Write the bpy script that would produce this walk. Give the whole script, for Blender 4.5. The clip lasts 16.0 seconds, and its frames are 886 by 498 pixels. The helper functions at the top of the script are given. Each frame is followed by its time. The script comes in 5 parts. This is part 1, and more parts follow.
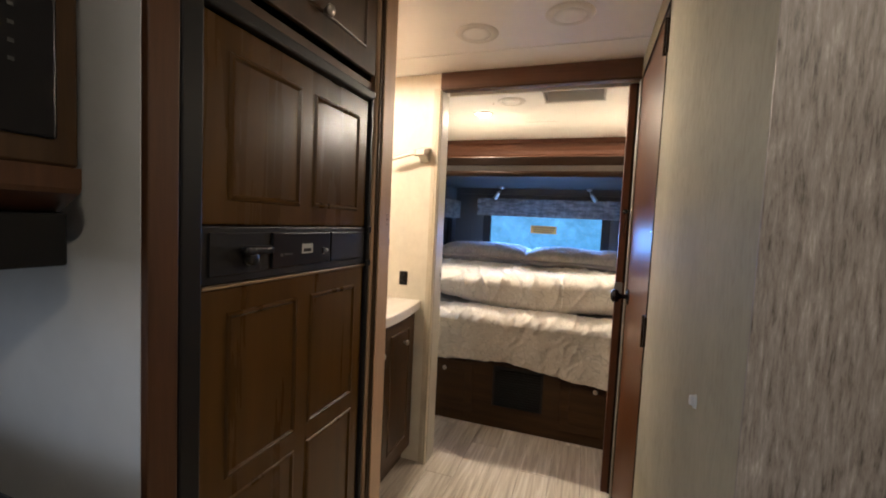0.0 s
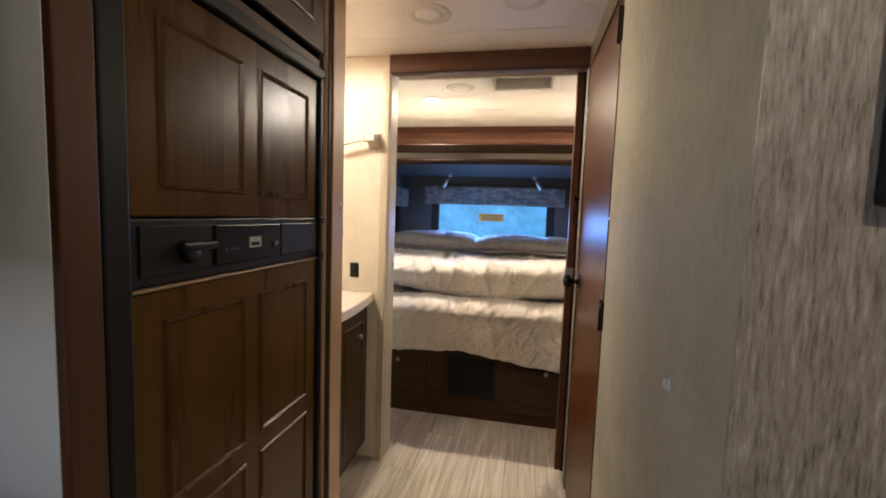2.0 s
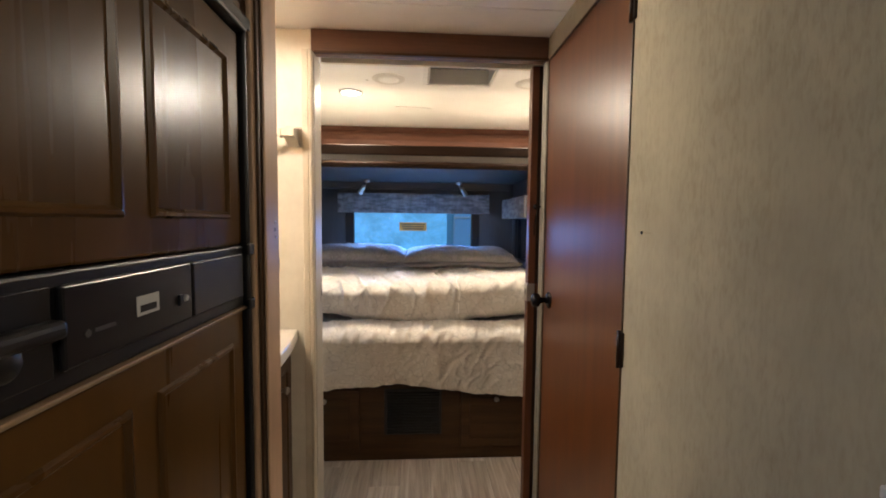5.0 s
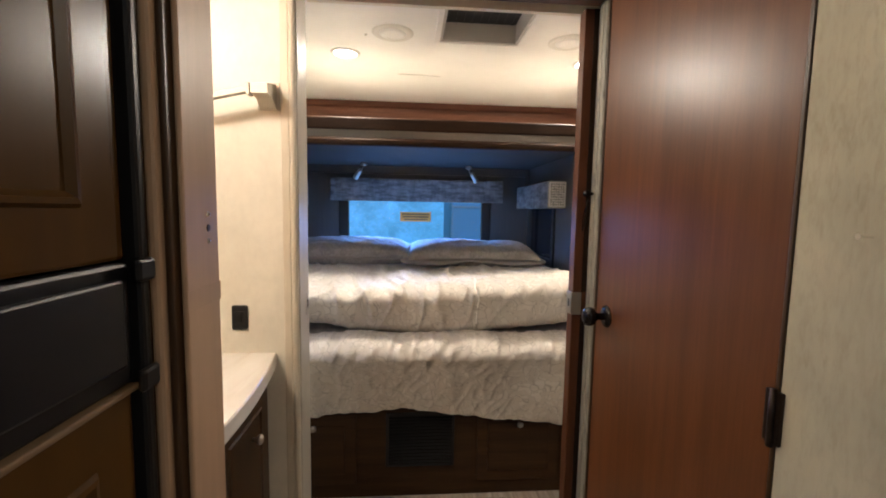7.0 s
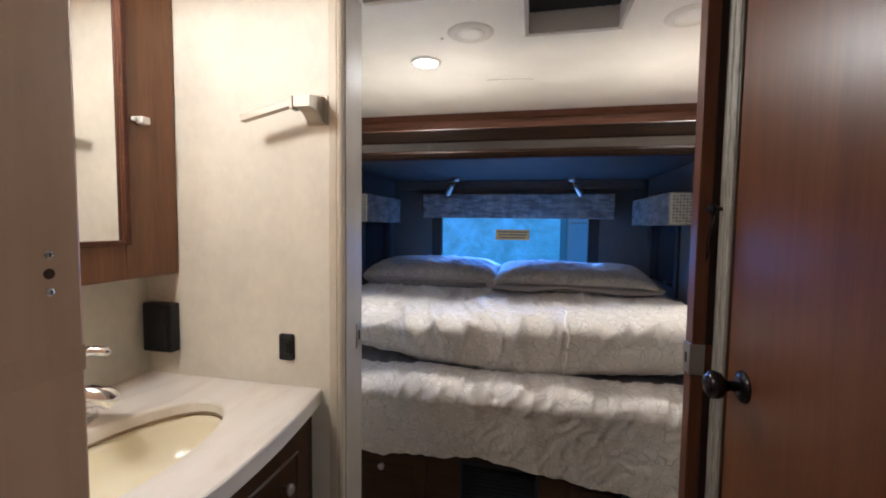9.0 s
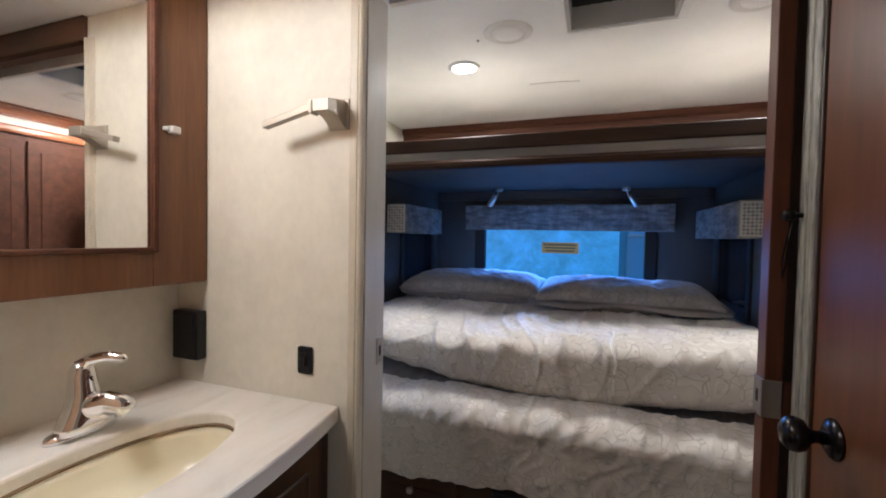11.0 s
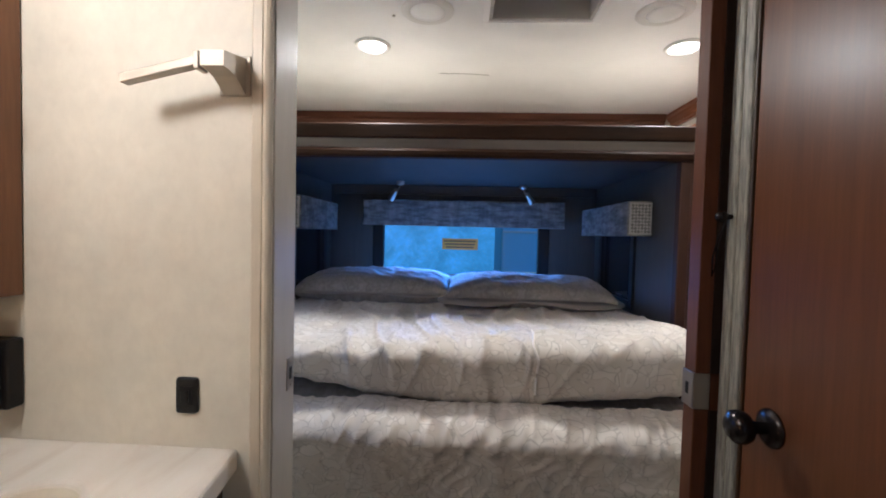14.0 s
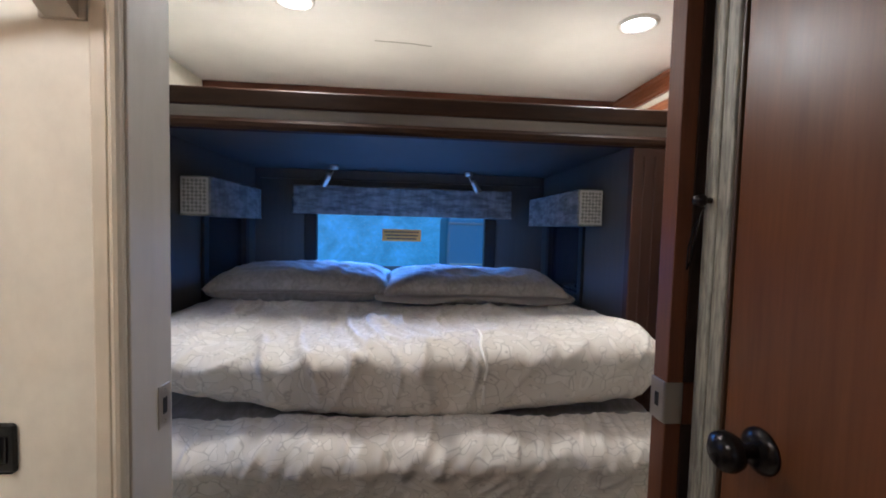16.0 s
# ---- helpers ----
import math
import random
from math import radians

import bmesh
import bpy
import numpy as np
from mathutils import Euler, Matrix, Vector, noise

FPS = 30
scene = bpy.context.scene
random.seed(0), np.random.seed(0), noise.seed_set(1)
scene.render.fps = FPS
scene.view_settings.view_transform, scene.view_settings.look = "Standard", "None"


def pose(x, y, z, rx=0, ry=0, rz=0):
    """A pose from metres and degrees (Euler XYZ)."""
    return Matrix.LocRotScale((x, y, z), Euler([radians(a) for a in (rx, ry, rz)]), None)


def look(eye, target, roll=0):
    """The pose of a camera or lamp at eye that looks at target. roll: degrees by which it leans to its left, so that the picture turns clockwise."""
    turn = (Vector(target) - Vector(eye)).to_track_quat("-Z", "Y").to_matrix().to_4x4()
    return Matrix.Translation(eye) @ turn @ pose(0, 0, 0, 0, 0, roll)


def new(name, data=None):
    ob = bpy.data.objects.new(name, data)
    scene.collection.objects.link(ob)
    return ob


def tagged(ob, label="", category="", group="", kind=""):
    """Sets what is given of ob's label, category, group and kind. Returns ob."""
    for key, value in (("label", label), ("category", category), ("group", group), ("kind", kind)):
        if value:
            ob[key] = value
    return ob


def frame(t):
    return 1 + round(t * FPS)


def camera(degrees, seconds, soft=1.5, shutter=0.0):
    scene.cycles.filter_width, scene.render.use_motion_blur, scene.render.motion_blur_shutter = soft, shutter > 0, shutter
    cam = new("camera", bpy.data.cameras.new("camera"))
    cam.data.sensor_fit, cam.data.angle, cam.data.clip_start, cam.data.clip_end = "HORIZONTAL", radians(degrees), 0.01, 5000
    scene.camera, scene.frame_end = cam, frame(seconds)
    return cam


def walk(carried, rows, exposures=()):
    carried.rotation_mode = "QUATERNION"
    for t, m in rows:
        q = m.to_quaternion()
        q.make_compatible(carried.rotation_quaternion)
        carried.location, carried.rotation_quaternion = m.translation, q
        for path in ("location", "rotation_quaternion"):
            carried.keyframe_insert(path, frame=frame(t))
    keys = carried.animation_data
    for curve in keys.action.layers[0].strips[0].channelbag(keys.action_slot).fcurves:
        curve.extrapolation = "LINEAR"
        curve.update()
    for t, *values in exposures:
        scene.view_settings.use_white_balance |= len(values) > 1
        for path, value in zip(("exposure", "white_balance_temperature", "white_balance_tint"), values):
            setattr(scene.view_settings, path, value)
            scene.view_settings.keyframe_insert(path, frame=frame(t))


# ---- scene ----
cam = camera(94.0, 16.0, 1.9)
PATH = [
    (0, (0.726, -1.993, 1.281), (0.072, -0.107, 1.156), 2.7),
    (0.5, (0.728, -1.995, 1.262), (0.09, -0.109, 1.075), 3.2),
    (1, (0.719, -1.999, 1.257), (0.128, -0.1, 1.047), 3.2),
    (1.5, (0.712, -2.0, 1.263), (0.208, -0.075, 1.064), 2.7),
    (2, (0.666, -1.96, 1.279), (0.278, -0.005, 1.111), 2.0),
    (2.5, (0.577, -1.9, 1.295), (0.354, 0.083, 1.165), 1.0),
    (3, (0.494, -1.875, 1.297), (0.383, 0.117, 1.17), 1.0),
    (3.5, (0.478, -1.842, 1.301), (0.417, 0.153, 1.177), 1.4),
    (4, (0.488, -1.76, 1.301), (0.455, 0.237, 1.192), 2.0),
    (4.5, (0.453, -1.684, 1.304), (0.502, 0.312, 1.192), 1.5),
    (5, (0.399, -1.65, 1.304), (0.519, 0.342, 1.173), 0.6),
    (7.5, (0.33, -1.162, 1.311), (0.48, 0.824, 1.126), 1.0),
    (8, (0.335, -1.102, 1.315), (0.397, 0.889, 1.139), 0.1),
    (8.5, (0.418, -1.047, 1.317), (0.233, 0.94, 1.182), 0.9),
    (9, (0.479, -1.021, 1.328), (0.063, 0.932, 1.208), 0.7),
    (9.5, (0.515, -0.993, 1.328), (-0.059, 0.92, 1.22), 0.5),
    (12, (0.531, -0.883, 1.312), (-0.142, 1.0, 1.277), 1.2),
    (12.5, (0.497, -0.872, 1.314), (-0.065, 1.047, 1.271), 1.4),
    (13, (0.457, -0.857, 1.319), (0.044, 1.099, 1.266), 1.5),
    (13.5, (0.42, -0.834, 1.321), (0.173, 1.15, 1.258), 1.5),
    (14, (0.376, -0.81, 1.322), (0.278, 1.187, 1.251), 1.4),
    (14.5, (0.336, -0.787, 1.32), (0.35, 1.212, 1.242), 1.5),
    (15, (0.347, -0.749, 1.315), (0.432, 1.248, 1.231), 1.5),
    (15.5, (0.383, -0.692, 1.31), (0.51, 1.302, 1.218), 1.6),
    (16, (0.398, -0.627, 1.313), (0.563, 1.364, 1.21), 1.5),
]
walk(cam, [(t, look(eye, target, roll)) for t, eye, target, roll in PATH],
     [(0, 0.90, 6350, 10), (4, 0.80, 6350, 10), (7.5, 0.66, 5900, 10), (8.5, 0.46, 5500, 10), (9, 0.28, 5200, 10), (12, 0.12, 5100, 10), (16, 0.12, 5100, 10)])

# ---- light ----
world = bpy.data.worlds.new("dusk")
scene.world = world
world.use_nodes = True
wn = world.node_tree.nodes
sky = wn.new("ShaderNodeTexSky")
sky.sky_type, sky.sun_disc = "NISHITA", False
sky.sun_elevation, sky.sun_rotation = radians(4), radians(200)
wn["Background"].inputs[1].default_value = 0.08
world.node_tree.links.new(sky.outputs[0], wn["Background"].inputs[0])


def lamp(name, kind, m, watts, colour, size=0.1, size_y=None, spread=180):
    data = bpy.data.lights.new(name, kind)
    data.energy, data.color = watts, colour
    if kind == "AREA":
        data.shape = "RECTANGLE" if size_y else "DISK"
        data.size = size
        if size_y:
            data.size_y = size_y
        data.spread = radians(spread)
    if kind == "SPOT":
        data.shadow_soft_size = size
        data.spot_size, data.spot_blend = radians(spread), 0.06
    ob = new(name, data)
    ob.matrix_world = m
    return ob


WARM = (1.0, 0.85, 0.66)
DUSK = (0.16, 0.38, 1.0)
sun = bpy.data.lights.new("sun", "SUN")
sun.energy, sun.angle, sun.color = 1.0, radians(12), (0.35, 0.62, 1.0)
new("sun", sun).matrix_world = look((0, 0, 5), (-0.3, 1.0, 4.4))
# downlights of bedroom, vanity and kitchen: flush lenses that throw their light down and sideways
LAMPS = (("bedroom_light", 0.014, 0.763, 38.0), ("bedroom_light", 1.165, 0.77, 38.0), ("vanity_light", -0.40, -0.62, 31.0), ("kitchen_light", 1.20, -2.30, 14.0))
for name, x, y, watts in LAMPS:
    lamp(name, "SPOT", look((x, y, 2.014), (x, y + 0.0001, 0)), watts, WARM, 0.13 if name == "vanity_light" else 0.06, spread=179)
# dusk through the windows
lamp("window_light", "AREA", look((0.355, 1.655, 1.21), (0.355, 1.2, 0.60)), 12.5, DUSK, 0.92, 0.30, 118)
lamp("side_window_light", "AREA", look((-0.70, 0.42, 1.25), (0.4, 0.42, 0.5)), 0.9, DUSK, 0.3, 0.5)
lamp("living_window_light", "AREA", look((-0.52, -3.0, 1.4), (1.0, -2.4, 1.0)), 5.0, (0.70, 0.82, 1.0), 0.9, 0.6)


# ---- materials ----
def mat(name, colour, rough=0.5, metal=0.0, spec=0.5):
    m = bpy.data.materials.new(name)
    m.use_nodes = True
    p = m.node_tree.nodes["Principled BSDF"]
    p.inputs["Base Color"].default_value = (*colour, 1)
    p.inputs["Roughness"].default_value = rough
    p.inputs["Metallic"].default_value = metal
    p.inputs["Specular IOR Level"].default_value = spec
    return m


def nodes(m):
    return m.node_tree.nodes, m.node_tree.links, m.node_tree.nodes["Principled BSDF"]


def coords(m, scale=(1, 1, 1), rnd=False):
    n, l, p = nodes(m)
    tc = n.new("ShaderNodeTexCoord")
    mp = n.new("ShaderNodeMapping")
    mp.inputs["Scale"].default_value = scale
    l.new(tc.outputs["Object"], mp.inputs["Vector"])
    if rnd:
        oi = n.new("ShaderNodeObjectInfo")
        mul = n.new("ShaderNodeVectorMath")
        mul.operation = "SCALE"
        mul.inputs[0].default_value = (31, 17, 11)
        l.new(oi.outputs["Random"], mul.inputs["Scale"])
        l.new(mul.outputs[0], mp.inputs["Location"])
    return mp.outputs[0]


def noise_tex(m, vec, scale, detail=4, rough=0.55, dist=0.0):
    n, l, p = nodes(m)
    t = n.new("ShaderNodeTexNoise")
    t.inputs["Scale"].default_value, t.inputs["Detail"].default_value = scale, detail
    t.inputs["Roughness"].default_value, t.inputs["Distortion"].default_value = rough, dist
    l.new(vec, t.inputs["Vector"])
    return t.outputs["Fac"]


def ramp(m, fac, stops):
    n, l, p = nodes(m)
    r = n.new("ShaderNodeValToRGB")
    while len(r.color_ramp.elements) < len(stops):
        r.color_ramp.elements.new(0.5)
    for e, (pos, c) in zip(r.color_ramp.elements, stops):
        e.position, e.color = pos, (*c, 1)
    l.new(fac, r.inputs[0])
    return r.outputs[0]


def mix(m, a, b, fac, mode="MIX"):
    n, l, p = nodes(m)
    x = n.new("ShaderNodeMix")
    x.data_type, x.blend_type = "RGBA", mode
    for sock, v in ((x.inputs[0], fac), (x.inputs[6], a), (x.inputs[7], b)):
        if hasattr(v, "links"):
            l.new(v, sock)
        elif isinstance(v, (int, float)):
            sock.default_value = v
        else:
            sock.default_value = (*v, 1)
    return x.outputs[2]


def put_colour(m, c):
    n, l, p = nodes(m)
    l.new(c, p.inputs["Base Color"])


def bump(m, fac, strength=0.2, dist=0.002):
    n, l, p = nodes(m)
    b = n.new("ShaderNodeBump")
    b.inputs["Strength"].default_value, b.inputs["Distance"].default_value = strength, dist
    if p.inputs["Normal"].links:
        l.new(p.inputs["Normal"].links[0].from_socket, b.inputs["Normal"])
    l.new(fac, b.inputs["Height"])
    l.new(b.outputs[0], p.inputs["Normal"])


def rough_by(m, fac, lo, hi):
    n, l, p = nodes(m)
    r = n.new("ShaderNodeMapRange")
    r.inputs["To Min"].default_value, r.inputs["To Max"].default_value = lo, hi
    l.new(fac, r.inputs["Value"])
    l.new(r.outputs[0], p.inputs["Roughness"])


def wood(name, dark, light, rough, axis="z", fine=1.0, grain=0.6):
    m = mat(name, light, rough)
    s = {"z": (14, 14, 0.9), "x": (0.9, 14, 14), "y": (14, 0.9, 14)}[axis]
    v = coords(m, s, rnd=True)
    a = noise_tex(m, v, 1.6 * fine, 4, 0.55, 0.4)
    b = noise_tex(m, v, 11 * fine, 3, 0.6)
    c = ramp(m, a, [(0.3, dark), (0.68, light)])
    d = ramp(m, b, [(0.35, (0.72, 0.7, 0.68)), (0.62, (1, 1, 1))])
    put_colour(m, mix(m, c, d, grain, "MULTIPLY"))
    bump(m, b, 0.04, 0.001)
    rough_by(m, a, rough - 0.04, rough + 0.06)
    return m


DK, LT = (0.034, 0.0155, 0.005), (0.068, 0.032, 0.0105)
M_CAB = wood("stained cabinet wood", DK, LT, 0.40)
M_FRIDGE = wood("golden brown panel wood", (0.062, 0.0285, 0.0068), (0.102, 0.048, 0.0115), 0.27, fine=0.6, grain=0.15)
nodes(M_FRIDGE)[2].inputs["Specular IOR Level"].default_value = 0.24
M_STILE = wood("reddish cabinet stile", (0.062, 0.024, 0.010), (0.105, 0.042, 0.017), 0.4)
M_HEADER = wood("dark header wood", (0.018, 0.0085, 0.0045), (0.038, 0.017, 0.0085), 0.6, "x")
nodes(M_HEADER)[2].inputs["Specular IOR Level"].default_value = 0.15
M_WALLCAB = wood("mid brown cabinet wood", (0.135, 0.056, 0.0195), (0.21, 0.089, 0.033), 0.4)
M_CAB_X = wood("stained cabinet wood across", DK, LT, 0.56, "x")
M_CAB_Y = wood("stained cabinet wood along", DK, LT, 0.40, "y")
M_DOOR = wood("cherry door laminate", (0.093, 0.033, 0.0118), (0.14, 0.051, 0.018), 0.33, fine=1.1, grain=0.4)
nodes(M_DOOR)[2].inputs["Specular IOR Level"].default_value = 0.28
M_CHERRY = wood("cherry moulding", (0.072, 0.027, 0.014), (0.12, 0.045, 0.023), 0.62, "x")
M_CHERRY_Y = wood("cherry moulding along", (0.24, 0.085, 0.035), (0.34, 0.125, 0.052), 0.3, "y")
M_EDGE = wood("sliding door edge wood", (0.082, 0.028, 0.0115), (0.12, 0.042, 0.0175), 0.42)
M_POST = wood("dark cherry post", (0.032, 0.0102, 0.0052), (0.054, 0.0178, 0.009), 0.45)
M_LINTEL = wood("lintel wood", (0.085, 0.038, 0.019), (0.125, 0.058, 0.030), 0.4, "x")

for _m in (M_CHERRY, M_CAB_X, M_EDGE):
    nodes(_m)[2].inputs["Specular IOR Level"].default_value = 0.25
M_BLACK = mat("black moulded plastic", (0.008, 0.008, 0.009), 0.4, 0.0, 0.35)
bump(M_BLACK, noise_tex(M_BLACK, coords(M_BLACK, (1, 1, 1)), 900, 2), 0.08, 0.0005)
M_GLOSSBLACK = mat("glossy black panel", (0.008, 0.008, 0.01), 0.28, 0.0, 0.35)
M_CHROME = mat("chrome", (0.86, 0.86, 0.86), 0.08, 1.0)
M_NICKEL = mat("brushed nickel", (0.47, 0.44, 0.40), 0.34, 1.0)
rough_by(M_NICKEL, noise_tex(M_NICKEL, coords(M_NICKEL, (3, 60, 60)), 20, 2), 0.26, 0.42)
M_SATIN = mat("satin champagne metal", (0.50, 0.455, 0.385), 0.5, 0.55)
rough_by(M_SATIN, noise_tex(M_SATIN, coords(M_SATIN, (3, 60, 60)), 20, 2), 0.44, 0.58)
M_BRONZE = mat("oil rubbed bronze", (0.018, 0.014, 0.012), 0.25, 0.6)
M_HINGE = mat("dark hinge metal", (0.03, 0.018, 0.012), 0.4, 0.7)
M_WHITEPL = mat("white plastic", (0.72, 0.70, 0.66), 0.4)
M_MIRROR = mat("mirror", (0.92, 0.93, 0.92), 0.015, 1.0)
M_PALE_EDGE = wood("pale wood edge", (0.22, 0.14, 0.075), (0.33, 0.22, 0.12), 0.4, "y")
M_VENT = mat("grey white vent plastic", (0.52, 0.50, 0.47), 0.45)
M_DISPLAY = mat("grey display window", (0.45, 0.46, 0.45), 0.25)
M_PRINT = mat("faint printed mark", (0.06, 0.06, 0.06), 0.5)


def wall_mat(name, base, alt, rough, streak=(60, 60, 3), amount=0.5, stain=0.25):
    m = mat(name, base, rough)
    v = coords(m, streak)
    a = noise_tex(m, v, 1.0, 5, 0.65, 0.3)
    b = noise_tex(m, coords(m), 4.5, 4, 0.6)
    f = noise_tex(m, coords(m), 240, 2, 0.5)
    c = mix(m, base, alt, ramp(m, a, [(0.4, (0, 0, 0)), (0.7, (amount, amount, amount))]))
    s = ramp(m, b, [(0.35, (1 - stain,) * 3), (0.62, (1, 1, 1))])
    put_colour(m, mix(m, c, s, 1.0, "MULTIPLY"))
    bump(m, a, 0.08, 0.001)
    bump(m, f, 0.05, 0.0006)
    rough_by(m, b, rough - 0.06, rough + 0.06)
    return m


M_GREYWALL = wall_mat("taupe grasscloth wall panel", (0.45, 0.405, 0.30), (0.35, 0.315, 0.23), 0.68, (55, 55, 9), 0.22, 0.16)
M_CREAM = wall_mat("cream mottled wall panel", (0.78, 0.742, 0.632), (0.62, 0.58, 0.475), 0.5, (38, 38, 26), 0.28, 0.13)
M_JAMB = wall_mat("cream trim", (0.54, 0.50, 0.43), (0.43, 0.40, 0.335), 0.42, (30, 30, 4), 0.4, 0.1)
M_TRIMCREAM = wall_mat("yellowed cream strip", (0.66, 0.60, 0.48), (0.54, 0.48, 0.37), 0.42, (40, 40, 5), 0.5, 0.14)
M_WHITEWALL = wall_mat("off white panel", (0.66, 0.66, 0.66), (0.58, 0.58, 0.58), 0.5, (8, 8, 8), 0.4, 0.08)
M_CEIL = wall_mat("white ceiling panel", (0.89, 0.88, 0.86), (0.85, 0.84, 0.82), 0.42, (5, 5, 5), 0.3, 0.05)
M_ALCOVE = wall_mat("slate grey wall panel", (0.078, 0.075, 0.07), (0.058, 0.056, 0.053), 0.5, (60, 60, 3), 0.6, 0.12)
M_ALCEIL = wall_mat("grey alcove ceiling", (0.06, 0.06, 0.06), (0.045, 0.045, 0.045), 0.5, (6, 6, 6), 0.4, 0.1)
M_BAND = wall_mat("grey beige band", (0.155, 0.135, 0.112), (0.115, 0.10, 0.083), 0.5, (3, 60, 60), 0.5, 0.1)
M_STRIP = wall_mat("weathered grey trim", (0.30, 0.27, 0.205), (0.085, 0.072, 0.05), 0.5, (150, 150, 16), 1.0, 0.15)
M_PARTEND = wall_mat("taupe partition edge", (0.60, 0.40, 0.255), (0.46, 0.30, 0.185), 0.40, (40, 40, 3), 0.5, 0.12)

nodes(M_GREYWALL)[2].inputs["Specular IOR Level"].default_value = 0.15
# short upright flakes pressed into the hall wall, denser in patches
_a = noise_tex(M_GREYWALL, coords(M_GREYWALL, (130, 130, 38)), 1.0, 4, 0.6, 0.3)
_b = noise_tex(M_GREYWALL, coords(M_GREYWALL, (5, 5, 3)), 1.0, 3, 0.6)
_f = ramp(M_GREYWALL, _a, [(0.30, (0.80, 0.78, 0.74)), (0.56, (1, 1, 1)), (0.72, (1.0, 0.98, 0.93))])
_was = nodes(M_GREYWALL)[2].inputs["Base Color"].links[0].from_socket
put_colour(M_GREYWALL, mix(M_GREYWALL, _was, _f, ramp(M_GREYWALL, _b, [(0.35, (0.25, 0.25, 0.25)), (0.6, (0.85, 0.85, 0.85))]), "MULTIPLY"))
bump(M_GREYWALL, _a, 0.3, 0.0015)

# bark wallpaper: upright flakes of light and dark grey brown
M_BARK = mat("bark patterned wallpaper", (0.3, 0.27, 0.24), 0.5)
_v = coords(M_BARK, (190, 190, 24))
_a = noise_tex(M_BARK, _v, 1.0, 6, 0.7, 0.2)
_b = noise_tex(M_BARK, coords(M_BARK, (62, 62, 16)), 1.3, 3, 0.6, 0.1)
_c = ramp(M_BARK, _a, [(0.30, (0.075, 0.055, 0.043)), (0.43, (0.24, 0.198, 0.165)), (0.58, (0.34, 0.287, 0.245)), (0.72, (0.52, 0.452, 0.395))])
_d = ramp(M_BARK, _b, [(0.28, (0.5, 0.46, 0.43)), (0.42, (1, 1, 1))])
put_colour(M_BARK, mix(M_BARK, _c, _d, 0.4, "MULTIPLY"))
bump(M_BARK, _a, 0.25, 0.002)

# vinyl planks with long pale and grey streaks
M_PLANK = mat("grey beige vinyl plank", (0.4, 0.35, 0.29), 0.36)
_v = coords(M_PLANK, (45, 2.2, 45), rnd=True)
_a = noise_tex(M_PLANK, _v, 1.0, 5, 0.62, 0.7)
_t = noise_tex(M_PLANK, coords(M_PLANK, (0.01, 0.01, 0.01), rnd=True), 1.0, 0)
_c = ramp(M_PLANK, _a, [(0.3, (0.40, 0.34, 0.275)), (0.5, (0.61, 0.54, 0.455)), (0.7, (0.82, 0.77, 0.69))])
_d = ramp(M_PLANK, _t, [(0.3, (0.7, 0.69, 0.67)), (0.7, (1, 1, 1))])
put_colour(M_PLANK, mix(M_PLANK, _c, _d, 0.8, "MULTIPLY"))
bump(M_PLANK, _a, 0.08, 0.001)
M_JOINT = mat("dark floor joint", (0.10, 0.085, 0.07), 0.7)

# marbled solid surface and ivory basin
M_COUNTER = mat("cream marbled worktop", (0.72, 0.68, 0.62), 0.3)
_a = noise_tex(M_COUNTER, coords(M_COUNTER, (9, 2.2, 9)), 1.6, 5, 0.6, 1.2)
put_colour(M_COUNTER, ramp(M_COUNTER, _a, [(0.3, (0.74, 0.68, 0.60)), (0.5, (0.82, 0.775, 0.70)), (0.7, (0.85, 0.81, 0.745))]))
M_BASIN = mat("ivory basin", (0.88, 0.82, 0.62), 0.2)
M_BROWNLINE = mat("matt brown line", (0.22, 0.15, 0.08), 0.6)
bump(M_BROWNLINE, noise_tex(M_BROWNLINE, coords(M_BROWNLINE), 300, 2), 0.3, 0.001)

# damask bed cover: pale scrolls woven on taupe satin
M_QUILT = mat("damask bed cover", (0.5, 0.46, 0.41), 0.42)
_n, _l, _p = nodes(M_QUILT)
_p.inputs["Sheen Weight"].default_value = 0.15
_vec = coords(M_QUILT, (1, 1, 1))
_w = _n.new("ShaderNodeTexNoise")
_w.inputs["Scale"].default_value, _w.inputs["Detail"].default_value = 7, 2
_l.new(_vec, _w.inputs["Vector"])
_add = _n.new("ShaderNodeVectorMath")
_add.operation = "MULTIPLY_ADD"
_add.inputs[1].default_value = (0.075, 0.075, 0.075)
_l.new(_w.outputs["Color"], _add.inputs[0])
_l.new(_vec, _add.inputs[2])
_wv = _n.new("ShaderNodeTexWave")
_wv.wave_type, _wv.bands_direction, _wv.wave_profile = "BANDS", "DIAGONAL", "SIN"
_wv.inputs["Scale"].default_value, _wv.inputs["Distortion"].default_value = 5.2, 13.0
_wv.inputs["Detail"].default_value, _wv.inputs["Detail Scale"].default_value = 1.0, 2.6
_l.new(_add.outputs[0], _wv.inputs["Vector"])
_sd = _n.new("ShaderNodeTexVoronoi")
_sd.feature = "DISTANCE_TO_EDGE"
_sd.inputs["Scale"].default_value = 21
_l.new(_add.outputs[0], _sd.inputs["Vector"])
K, W = (0, 0, 0), (1, 1, 1)
_scroll = _wv.outputs["Fac"]
_leaf = ramp(M_QUILT, _scroll, [(0.46, K), (0.54, W)])
_vein = mix(M_QUILT, K, ramp(M_QUILT, _sd.outputs["Distance"], [(0.0, W), (0.05, K)]), _leaf)
